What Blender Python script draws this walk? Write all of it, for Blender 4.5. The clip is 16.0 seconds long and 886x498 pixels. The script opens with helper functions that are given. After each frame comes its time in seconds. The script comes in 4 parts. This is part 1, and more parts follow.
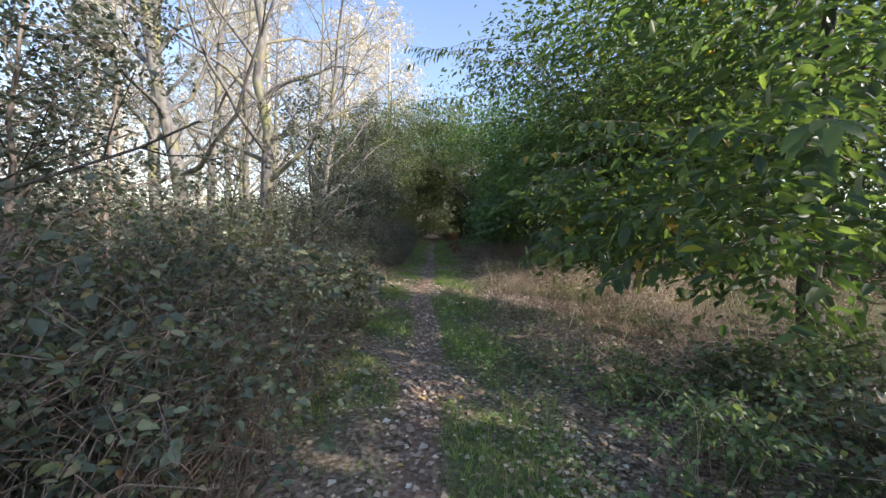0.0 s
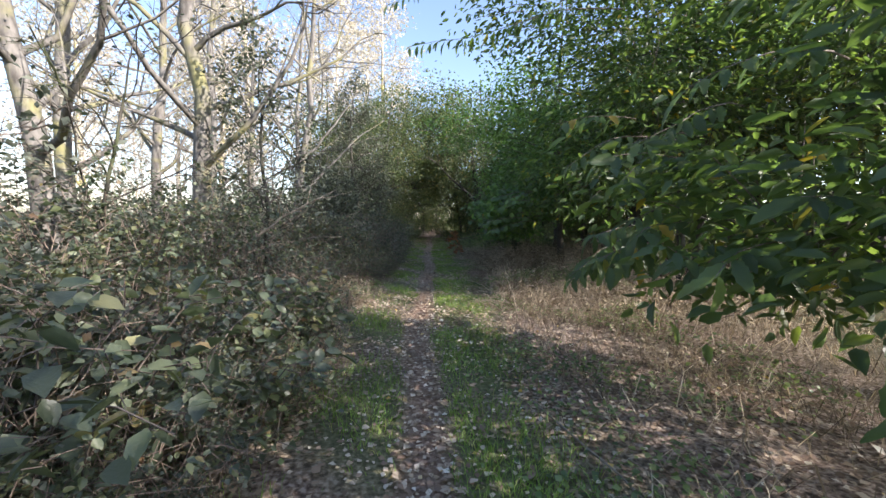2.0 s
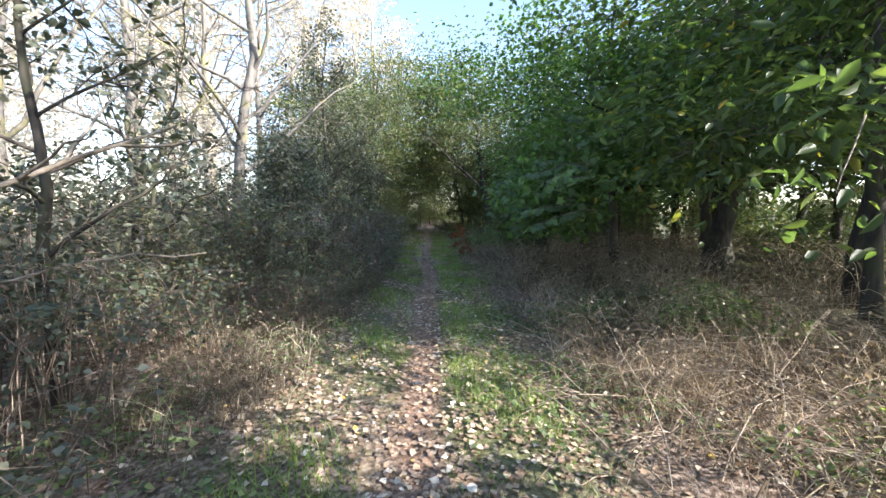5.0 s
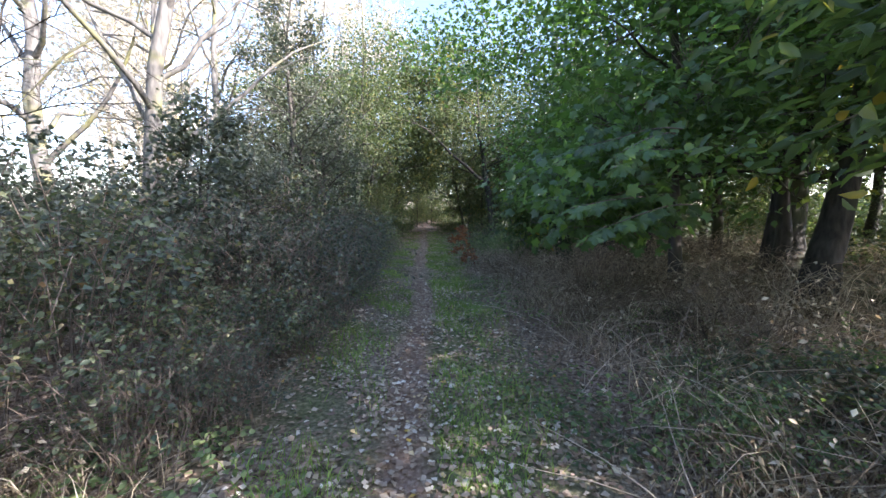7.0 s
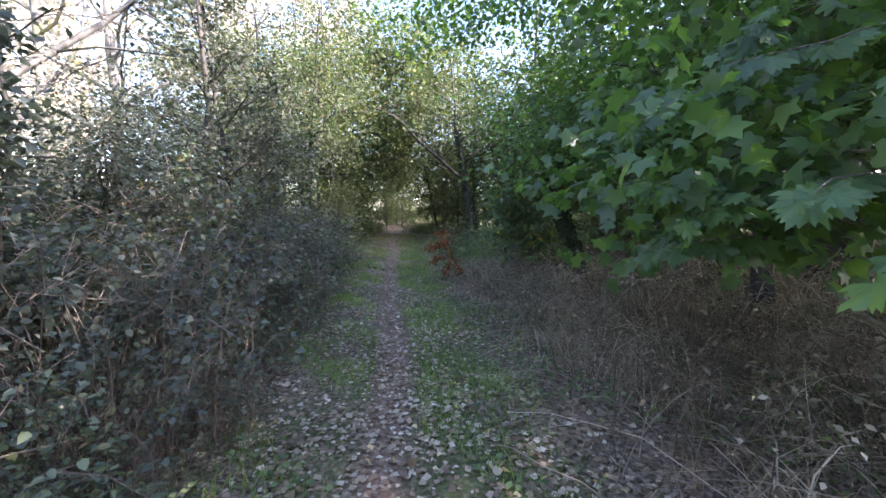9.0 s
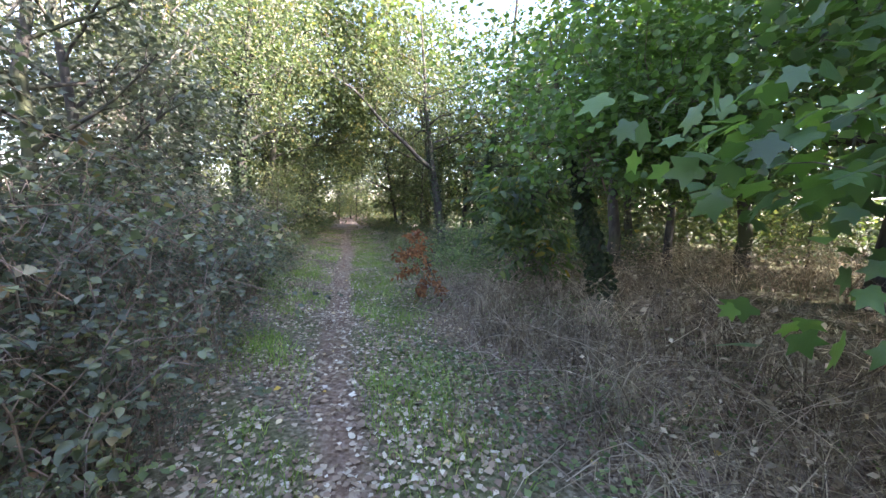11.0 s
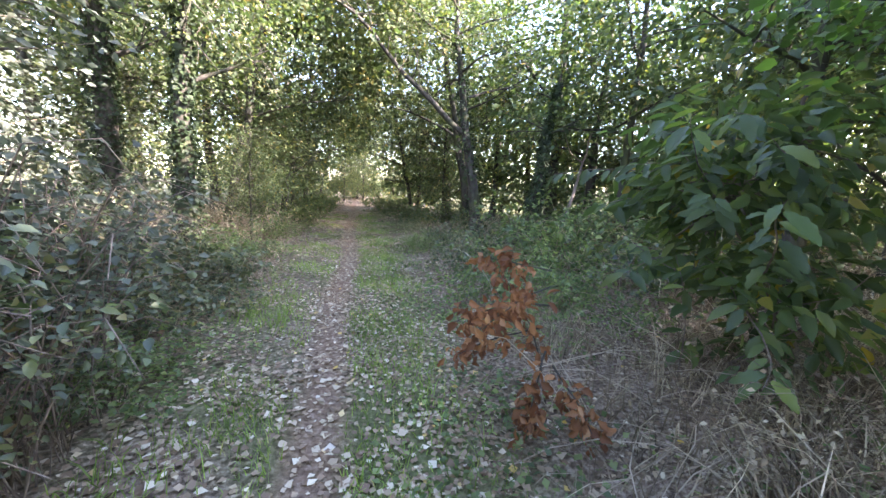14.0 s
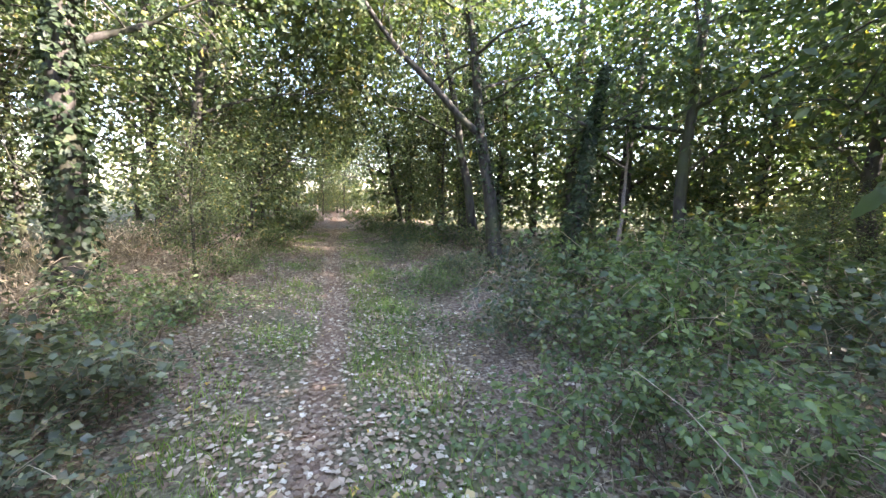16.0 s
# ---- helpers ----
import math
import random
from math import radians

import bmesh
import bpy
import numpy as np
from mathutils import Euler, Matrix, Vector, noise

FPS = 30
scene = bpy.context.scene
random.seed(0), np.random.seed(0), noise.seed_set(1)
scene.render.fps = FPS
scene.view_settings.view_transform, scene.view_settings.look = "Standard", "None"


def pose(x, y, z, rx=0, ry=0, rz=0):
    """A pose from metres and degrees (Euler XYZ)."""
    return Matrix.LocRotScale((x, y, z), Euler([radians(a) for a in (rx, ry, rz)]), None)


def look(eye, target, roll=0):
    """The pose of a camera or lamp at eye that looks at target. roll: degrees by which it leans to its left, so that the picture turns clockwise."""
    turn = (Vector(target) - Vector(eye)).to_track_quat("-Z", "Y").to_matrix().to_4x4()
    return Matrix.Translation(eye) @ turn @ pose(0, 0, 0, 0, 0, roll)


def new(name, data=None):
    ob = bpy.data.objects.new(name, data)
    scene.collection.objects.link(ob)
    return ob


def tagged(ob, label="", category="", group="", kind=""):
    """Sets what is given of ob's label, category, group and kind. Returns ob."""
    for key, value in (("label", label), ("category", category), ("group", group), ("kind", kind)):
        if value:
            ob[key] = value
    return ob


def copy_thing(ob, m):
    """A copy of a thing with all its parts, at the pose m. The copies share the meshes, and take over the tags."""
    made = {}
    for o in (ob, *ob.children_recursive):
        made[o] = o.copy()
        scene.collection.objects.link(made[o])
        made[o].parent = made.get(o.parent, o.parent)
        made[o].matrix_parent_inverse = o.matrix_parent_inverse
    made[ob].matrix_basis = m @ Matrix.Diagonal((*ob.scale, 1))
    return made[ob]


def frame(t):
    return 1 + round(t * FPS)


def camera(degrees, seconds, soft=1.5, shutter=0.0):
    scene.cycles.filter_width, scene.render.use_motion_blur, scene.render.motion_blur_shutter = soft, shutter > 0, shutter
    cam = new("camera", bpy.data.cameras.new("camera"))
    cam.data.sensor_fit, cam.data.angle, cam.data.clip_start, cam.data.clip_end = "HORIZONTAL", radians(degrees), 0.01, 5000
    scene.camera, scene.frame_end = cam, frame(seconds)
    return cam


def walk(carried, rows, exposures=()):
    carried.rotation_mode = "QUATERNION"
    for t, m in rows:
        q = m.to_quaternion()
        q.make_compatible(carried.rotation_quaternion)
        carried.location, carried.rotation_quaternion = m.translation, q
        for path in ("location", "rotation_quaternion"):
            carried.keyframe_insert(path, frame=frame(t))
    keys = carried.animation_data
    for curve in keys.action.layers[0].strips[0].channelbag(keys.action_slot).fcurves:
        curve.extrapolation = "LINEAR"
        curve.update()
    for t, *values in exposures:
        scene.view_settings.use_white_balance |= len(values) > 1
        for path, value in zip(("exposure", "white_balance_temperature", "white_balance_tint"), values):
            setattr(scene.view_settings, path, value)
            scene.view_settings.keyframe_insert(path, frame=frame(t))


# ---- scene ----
cam = camera(99.1, 16.0, soft=1.5)
# seconds, x, y, z, tilt, lean, turn
PATH = [
    (0.0, 0.0, 0.0, 1.5, 86.2, -1.8, -1.5),
    (0.5, 0.006, 0.576, 1.497, 86.2, -1.6, -1.6),
    (1.0, 0.002, 1.179, 1.488, 86.1, -1.5, -1.7),
    (1.5, 0.008, 1.776, 1.531, 86.0, -1.3, -1.9),
    (2.0, -0.032, 2.4, 1.525, 85.8, -1.2, -1.9),
    (2.5, -0.055, 3.049, 1.528, 85.6, -1.1, -2.0),
    (3.0, -0.1, 3.674, 1.528, 85.5, -1.0, -2.2),
    (3.5, -0.066, 4.322, 1.516, 85.2, -0.7, -2.3),
    (4.0, -0.101, 4.93, 1.519, 84.9, -0.7, -2.4),
    (6.5, 0.0, 7.98, 1.498, 84.3, -0.3, -2.4),
    (7.0, 0.037, 8.608, 1.508, 84.3, -0.2, -2.6),
    (7.5, 0.006, 9.215, 1.51, 84.3, -0.1, -2.8),
    (8.0, 0.063, 9.825, 1.494, 84.3, 0.1, -3.2),
    (8.5, 0.041, 10.386, 1.504, 84.3, 0.3, -4.3),
    (9.0, 0.035, 10.978, 1.496, 84.4, 0.4, -7.1),
    (11.5, 0.0, 14.03, 1.496, 83.3, -2.4, -14.2),
    (12.0, 0.008, 14.654, 1.486, 82.6, -2.9, -13.8),
    (12.5, 0.033, 15.274, 1.478, 82.0, -3.3, -13.1),
    (13.0, 0.019, 15.935, 1.529, 81.5, -3.2, -12.1),
    (13.5, 0.032, 16.582, 1.525, 81.1, -2.8, -11.6),
    (14.0, 0.12, 17.254, 1.511, 80.6, -2.3, -12.7),
    (14.5, 0.092, 17.906, 1.536, 80.3, -1.9, -14.9),
    (15.0, 0.137, 18.508, 1.511, 80.5, -1.7, -17.1),
    (15.5, 0.051, 19.107, 1.558, 81.3, -1.6, -17.2),
    (16.0, -0.008, 19.736, 1.558, 82.3, -1.6, -15.8),
]
walk(cam, [(t, pose(x, y, z, rx, ry, rz)) for t, x, y, z, rx, ry, rz in PATH], exposures=[(0.0, 1.2, 6250, 19), (2.0, 1.45, 6250, 19), (4.0, 1.7, 6250, 17), (6.5, 2.2, 6000, 20), (7.5, 2.15, 5950, 25), (8.0, 2.3, 5950, 27), (9.0, 2.6, 6050, 27), (11.5, 3.4, 6350, 26), (13.5, 3.6, 6450, 25), (14.5, 3.7, 6500, 25), (16.0, 3.6, 6550, 24)])

# ---------------------------------------------------------------- light
SUN_AZ, SUN_EL = 115.0, 29.0            # degrees from +y towards +x, and above the horizon
world = bpy.data.worlds.new("sky")
scene.world = world
world.use_nodes = True
sky = world.node_tree.nodes.new("ShaderNodeTexSky")
sky.sky_type, sky.sun_disc = "NISHITA", False
sky.sun_elevation, sky.sun_rotation = radians(SUN_EL), radians(SUN_AZ)
sky.dust_density, sky.air_density, sky.ozone_density = 0.9, 1.0, 0.7
background = world.node_tree.nodes["Background"]
background.inputs["Strength"].default_value = 0.15
world.node_tree.links.new(sky.outputs[0], background.inputs[0])
sun = new("sun", bpy.data.lights.new("sun", "SUN"))
sun.data.energy, sun.data.angle, sun.data.color = 5.0, radians(0.55), (1.0, 0.93, 0.82)
to_sun = Vector((math.cos(radians(SUN_EL)) * math.sin(radians(SUN_AZ)), math.cos(radians(SUN_EL)) * math.cos(radians(SUN_AZ)), math.sin(radians(SUN_EL))))
sun.matrix_world = look(to_sun * 60, (0, 0, 0))

# ---------------------------------------------------------------- materials


def shader(name):
    mat = bpy.data.materials.new(name)
    mat.use_nodes = True
    return mat, mat.node_tree.nodes, mat.node_tree.links, mat.node_tree.nodes["Principled BSDF"]


def ramp(nodes, stops):
    r = nodes.new("ShaderNodeValToRGB")
    while len(r.color_ramp.elements) < len(stops):
        r.color_ramp.elements.new(0.5)
    for e, (p, c) in zip(r.color_ramp.elements, stops):
        e.position, e.color = p, (*c, 1)
    return r


def noise_tex(nodes, links, scale, detail=4.0, coords=None):
    n = nodes.new("ShaderNodeTexNoise")
    n.inputs["Scale"].default_value, n.inputs["Detail"].default_value = scale, detail
    if coords is None:
        coords = nodes.new("ShaderNodeNewGeometry").outputs["Position"]
    links.new(coords, n.inputs["Vector"])
    return n


def leaf_material(name, stops, glow=0.35, rough=0.45, sheen=0.5, tint=(1.0, 1.1, 0.42), patch=0.35):
    """Leaves: a colour per leaf, light that passes through, a soft gloss."""
    mat, nodes, links, p = shader(name)
    geo = nodes.new("ShaderNodeNewGeometry")
    info = nodes.new("ShaderNodeObjectInfo")
    add = nodes.new("ShaderNodeMath")
    add.operation = "ADD"
    links.new(geo.outputs["Random Per Island"], add.inputs[0])
    links.new(info.outputs["Random"], add.inputs[1])
    frac = nodes.new("ShaderNodeMath")
    frac.operation = "FRACT"
    links.new(add.outputs[0], frac.inputs[0])
    cr = ramp(nodes, stops)
    links.new(frac.outputs[0], cr.inputs[0])
    n = noise_tex(nodes, links, 1.3, 3)
    vary = nodes.new("ShaderNodeMapRange")
    vary.inputs["From Min"].default_value, vary.inputs["From Max"].default_value = 0.3, 0.7
    vary.inputs["To Min"].default_value, vary.inputs["To Max"].default_value = 1 - patch, 1 + patch
    links.new(n.outputs[0], vary.inputs[0])
    mul = nodes.new("ShaderNodeVectorMath")
    mul.operation = "SCALE"
    links.new(cr.outputs[0], mul.inputs[0])
    links.new(vary.outputs[0], mul.inputs["Scale"])
    links.new(mul.outputs[0], p.inputs["Base Color"])
    p.inputs["Roughness"].default_value = rough
    p.inputs["Specular IOR Level"].default_value = sheen
    fine = noise_tex(nodes, links, 90, 2)
    bump = nodes.new("ShaderNodeBump")
    bump.inputs["Strength"].default_value, bump.inputs["Distance"].default_value = 0.25, 0.01
    links.new(fine.outputs[0], bump.inputs["Height"])
    links.new(bump.outputs[0], p.inputs["Normal"])
    trans = nodes.new("ShaderNodeBsdfTranslucent")
    tinted = nodes.new("ShaderNodeVectorMath")
    tinted.operation = "MULTIPLY"
    tinted.inputs[1].default_value = [2.1 * c for c in tint]
    links.new(mul.outputs[0], tinted.inputs[0])
    links.new(tinted.outputs[0], trans.inputs[0])
    mix = nodes.new("ShaderNodeMixShader")
    mix.inputs[0].default_value = glow
    links.new(p.outputs[0], mix.inputs[1])
    links.new(trans.outputs[0], mix.inputs[2])
    links.new(mix.outputs[0], nodes["Material Output"].inputs[0])
    return mat


def bark_material(name, dark, light, moss=None, moss_amount=0.4, scale=14.0):
    mat, nodes, links, p = shader(name)
    tc = nodes.new("ShaderNodeTexCoord")
    mp = nodes.new("ShaderNodeMapping")
    mp.inputs["Scale"].default_value = (1, 1, 0.25)
    links.new(tc.outputs["Object"], mp.inputs[0])
    n = noise_tex(nodes, links, scale, 8, mp.outputs[0])
    cr = ramp(nodes, [(0.32, dark), (0.68, light)])
    links.new(n.outputs[0], cr.inputs[0])
    out = cr.outputs[0]
    if moss:
        big = noise_tex(nodes, links, 1.6, 5)
        mask = ramp(nodes, [(0.62 - moss_amount * 0.35, (0, 0, 0)), (0.75 - moss_amount * 0.3, (1, 1, 1))])
        links.new(big.outputs[0], mask.inputs[0])
        mx = nodes.new("ShaderNodeMixRGB")
        links.new(mask.outputs[0], mx.inputs[0])
        links.new(out, mx.inputs[1])
        mx.inputs[2].default_value = (*moss, 1)
        out = mx.outputs[0]
    links.new(out, p.inputs["Base Color"])
    p.inputs["Roughness"].default_value = 0.85
    b = nodes.new("ShaderNodeBump")
    b.inputs["Strength"].default_value, b.inputs["Distance"].default_value = 0.7, 0.02
    links.new(n.outputs[0], b.inputs["Height"])
    links.new(b.outputs[0], p.inputs["Normal"])
    return mat


M_BRAMBLE = leaf_material("bramble_leaves", [(0, (0.05, 0.066, 0.04)), (0.5, (0.09, 0.112, 0.068)), (0.85, (0.16, 0.185, 0.1)), (0.97, (0.2, 0.17, 0.08)), (1, (0.16, 0.09, 0.05))], 0.25, 0.4, 0.6)
M_GREY = leaf_material("grey_leaves", [(0, (0.05, 0.06, 0.045)), (0.6, (0.09, 0.106, 0.08)), (1, (0.16, 0.172, 0.13))], 0.25, 0.52, 0.4, (1, 1.05, 0.6))
M_CHEST = leaf_material("chestnut_leaves", [(0, (0.05, 0.08, 0.04)), (0.7, (0.08, 0.122, 0.055)), (0.97, (0.14, 0.18, 0.06)), (1, (0.28, 0.19, 0.03))], 0.45, 0.42, 0.4)
M_MAPLE = leaf_material("maple_leaves", [(0, (0.055, 0.1, 0.042)), (0.7, (0.085, 0.155, 0.055)), (1, (0.13, 0.22, 0.06))], 0.4, 0.36, 0.6)
M_WOOD = leaf_material("woodland_leaves", [(0, (0.042, 0.064, 0.032)), (0.6, (0.07, 0.1, 0.044)), (0.95, (0.12, 0.145, 0.05)), (1, (0.24, 0.18, 0.04))], 0.28, 0.5, 0.4, (0.9, 1.08, 0.48))
M_LIGHT = leaf_material("light_leaves", [(0, (0.05, 0.072, 0.036)), (0.6, (0.088, 0.115, 0.055)), (0.94, (0.15, 0.165, 0.068)), (1, (0.28, 0.21, 0.06))], 0.27, 0.55, 0.35, (0.9, 1.05, 0.5), 0.4)
M_IVY = leaf_material("ivy_leaves", [(0, (0.018, 0.03, 0.014)), (0.8, (0.035, 0.055, 0.024)), (1, (0.06, 0.08, 0.03))], 0.15, 0.55, 0.3)
# Pale leaves whose colour also carries sun glare and the haze of distance.
M_GLARE_PALE = leaf_material("glare_pale_leaves", [(0, (0.36, 0.33, 0.27)), (0.6, (0.46, 0.43, 0.36)), (1, (0.55, 0.5, 0.38))], 0.3, 0.55, 0.4, (1, 0.97, 0.85), 0.15)
M_BROWN = leaf_material("withered_leaves", [(0, (0.12, 0.056, 0.03)), (0.5, (0.24, 0.115, 0.055)), (0.9, (0.34, 0.18, 0.09)), (1, (0.42, 0.26, 0.15))], 0.3, 0.6, 0.3, (1.1, 0.8, 0.4), 0.2)
M_HERB = leaf_material("herb_leaves", [(0, (0.07, 0.105, 0.05)), (0.6, (0.13, 0.18, 0.085)), (1, (0.24, 0.29, 0.13))], 0.32, 0.45, 0.4)
M_GRASS = leaf_material("grass_blades", [(0, (0.11, 0.165, 0.05)), (0.6, (0.17, 0.265, 0.07)), (0.9, (0.24, 0.32, 0.1)), (1, (0.36, 0.32, 0.17))], 0.4, 0.5, 0.4)
M_STRAW = leaf_material("dry_straw", [(0, (0.09, 0.07, 0.046)), (0.45, (0.2, 0.162, 0.108)), (0.85, (0.38, 0.325, 0.23)), (1, (0.6, 0.53, 0.39))], 0.2, 0.6, 0.3, (1, 0.92, 0.75), 0.55)
M_STALK = leaf_material("pale_stalks", [(0, (0.2, 0.15, 0.11)), (0.5, (0.36, 0.29, 0.215)), (1, (0.62, 0.53, 0.41))], 0.1, 0.6, 0.3, (1, 0.92, 0.75), 0.3)
M_FALLEN = leaf_material("fallen_leaves", [(0, (0.17, 0.115, 0.08)), (0.4, (0.3, 0.215, 0.148)), (0.66, (0.42, 0.33, 0.235)), (0.86, (0.54, 0.465, 0.355)), (0.97, (0.7, 0.65, 0.54)), (1, (0.6, 0.4, 0.07))], 0.12, 0.5, 0.4, (1, 0.9, 0.6), 0.15)
M_POPLAR = bark_material("poplar_bark", (0.075, 0.068, 0.058), (0.21, 0.198, 0.172), (0.22, 0.21, 0.09), 0.3)
# Pale bark, lifted by sun glare and haze put into the colour.
M_GLARE_BARK = bark_material("glare_pale_bark", (0.3, 0.26, 0.2), (0.55, 0.5, 0.42), (0.4, 0.36, 0.14), 0.3)
M_BARK = bark_material("dark_bark", (0.022, 0.019, 0.015), (0.08, 0.07, 0.056), (0.06, 0.07, 0.03), 0.3)
M_TWIG = bark_material("twig_bark", (0.09, 0.07, 0.055), (0.24, 0.2, 0.16), None, 0, 30)
M_CANE = bark_material("bramble_canes", (0.1, 0.075, 0.058), (0.3, 0.235, 0.18), None, 0, 30)
M_DEAD = bark_material("dead_wood", (0.12, 0.1, 0.075), (0.3, 0.26, 0.2), None, 0, 20)


def ground_material():
    mat, nodes, links, p = shader("woodland_ground")

    def attr(name):
        a = nodes.new("ShaderNodeAttribute")
        a.attribute_name = name
        return a.outputs["Fac"]

    def blend(mask, a, b):
        mx = nodes.new("ShaderNodeMixRGB")
        links.new(mask, mx.inputs[0])
        links.new(a, mx.inputs[1])
        links.new(b, mx.inputs[2])
        return mx.outputs[0]
    n1, n2, n3 = noise_tex(nodes, links, 2.2, 6), noise_tex(nodes, links, 28, 6), noise_tex(nodes, links, 120, 3)
    litter = ramp(nodes, [(0.36, (0.1, 0.07, 0.052)), (0.5, (0.24, 0.18, 0.135)), (0.64, (0.44, 0.36, 0.29))])
    dirt = ramp(nodes, [(0.34, (0.18, 0.118, 0.082)), (0.52, (0.29, 0.2, 0.145)), (0.68, (0.4, 0.3, 0.225))])
    turf = ramp(nodes, [(0.3, (0.085, 0.09, 0.045)), (0.55, (0.16, 0.175, 0.08)), (0.75, (0.28, 0.27, 0.16))])
    field = ramp(nodes, [(0.32, (0.065, 0.06, 0.034)), (0.5, (0.095, 0.1, 0.045)), (0.68, (0.15, 0.135, 0.075))])
    for r in (litter, dirt, turf):
        links.new(n2.outputs[0], r.inputs[0])
    links.new(n1.outputs[0], field.inputs[0])
    c = blend(attr("turf"), litter.outputs[0], turf.outputs[0])
    c = blend(attr("trail"), c, dirt.outputs[0])
    c = blend(attr("field"), c, field.outputs[0])
    links.new(c, p.inputs["Base Color"])
    p.inputs["Roughness"].default_value = 0.95
    p.inputs["Specular IOR Level"].default_value = 0.2
    b = nodes.new("ShaderNodeBump")
    b.inputs["Strength"].default_value, b.inputs["Distance"].default_value = 0.8, 0.03
    s = nodes.new("ShaderNodeMath")
    s.operation = "ADD"
    links.new(n2.outputs[0], s.inputs[0])
    links.new(n3.outputs[0], s.inputs[1])
    links.new(s.outputs[0], b.inputs["Height"])
    links.new(b.outputs[0], p.inputs["Normal"])
    return mat


M_GROUND = ground_material()

# ---------------------------------------------------------------- mesh helpers
rng = np.random.default_rng(7)


class Sheaf:
    """Collects many small shapes into one mesh."""

    def __init__(self):
        self.v, self.f, self.n = [], [], 0

    def add(self, verts, faces):
        self.v.append(np.asarray(verts, float))
        self.f.append(np.asarray(faces, int) + self.n)
        self.n += len(verts)

    def mesh(self, name, material, smooth=False):
        me = bpy.data.meshes.new(name)
        v = np.concatenate(self.v)
        me.vertices.add(len(v))
        me.vertices.foreach_set("co", v.ravel())
        loops = np.concatenate([f.ravel() for f in self.f])
        sizes = np.concatenate([np.full(len(f), f.shape[1]) for f in self.f])
        me.loops.add(len(loops))
        me.loops.foreach_set("vertex_index", loops.astype(np.int32))
        me.polygons.add(len(sizes))
        starts = np.concatenate([[0], np.cumsum(sizes)[:-1]])
        me.polygons.foreach_set("loop_start", starts.astype(np.int32))
        if smooth:
            me.polygons.foreach_set("use_smooth", np.ones(len(sizes), bool))
        me.update(calc_edges=True)
        me.materials.append(material)
        return me


def thing(name, sheaf, material, label, category, group="", kind="", smooth=False):
    return tagged(new(name, sheaf.mesh(name, material, smooth)), label, category, group, kind)


def base(name, at, label, category, group="", kind=""):
    ob = new(name)
    ob.location = at
    return tagged(ob, label, category, group, kind)


def part(name, sheaf, material, parent, label="", smooth=False):
    ob = new(name, sheaf.mesh(name, material, smooth) if isinstance(sheaf, Sheaf) else sheaf)
    ob.parent = parent
    return tagged(ob, label)


def unit(a):
    a = np.asarray(a, float)
    return a / np.maximum(np.linalg.norm(a, axis=-1, keepdims=True), 1e-9)


def tube(sheaf, pts, radii, sides=6, cap=True):
    """A bent, tapered rod."""
    pts = np.asarray(pts, float)
    n = len(pts)
    d = unit(np.gradient(pts, axis=0))
    up = np.array([0.31, 0.95, 0.07]) if abs(d[0][2]) > 0.6 else np.array([0.05, 0.08, 1.0])
    a = unit(np.cross(d, up))
    b = np.cross(d, a)
    th = np.arange(sides) * 2 * np.pi / sides
    r = np.asarray(radii, float)[:, None, None]
    v = pts[:, None] + r * (np.cos(th)[None, :, None] * a[:, None] + np.sin(th)[None, :, None] * b[:, None])
    i = np.arange(n - 1)[:, None] * sides
    j = np.arange(sides)[None]
    k = (j + 1) % sides
    sheaf.add(v.reshape(-1, 3), np.stack([i + j, i + k, i + k + sides, i + j + sides], -1).reshape(-1, 4))


# leaf outlines lie along +y with the upper face to +z
LEAF2 = (np.array([(0, 0, 0), (0.3, 0.45, 0.09), (0, 1, -0.08), (-0.3, 0.45, 0.09)]), np.array([(0, 1, 2), (0, 2, 3)]))
LEAF2W = (np.array([(0, 0, 0), (0.42, 0.4, 0.1), (0, 1, -0.05), (-0.42, 0.4, 0.1)]), np.array([(0, 1, 2), (0, 2, 3)]))
LEAF4 = (np.array([(0, 0, 0), (0.29, 0.28, 0.08), (0.25, 0.66, 0.05), (0, 1, -0.12), (-0.25, 0.66, 0.05), (-0.29, 0.28, 0.08)]), np.array([(0, 1, 2, 3), (0, 3, 4, 5)]))
NARROW4 = (LEAF4[0] * np.array([0.66, 1, 1]), LEAF4[1])
ROUND = (np.array([(0, 0, 0), (0.36, 0.2, 0.05), (0.44, 0.55, 0.08), (0, 1, -0.04), (-0.44, 0.55, 0.08), (-0.36, 0.2, 0.05)]), np.array([(0, 1, 2, 3), (0, 3, 4, 5)]))
IVYLEAF = (np.array([(0, 0, 0), (0.45, 0.1, -0.04), (0.33, 0.5, 0.03), (0, 1, -0.1), (-0.33, 0.5, 0.03), (-0.45, 0.1, -0.04)]), np.array([(0, 1, 2, 3), (0, 3, 4, 5)]))


def leaves(sheaf, kind, at, tip, face, size):
    """Leaves at places, each with the way its tip points, the way its face looks, and a length."""
    tv, tf = kind
    n = len(at)
    if n == 0:
        return
    y = unit(tip)
    x = unit(np.cross(y, face))
    z = np.cross(x, y)
    s = np.broadcast_to(np.asarray(size, float), (n,))[:, None, None]
    v = at[:, None] + s * (tv[None, :, :1] * x[:, None] + tv[None, :, 1:2] * y[:, None] + tv[None, :, 2:] * z[:, None])
    f = tf[None] + (np.arange(n) * len(tv))[:, None, None]
    sheaf.add(v.reshape(-1, 3), f.reshape(-1, tf.shape[1]))


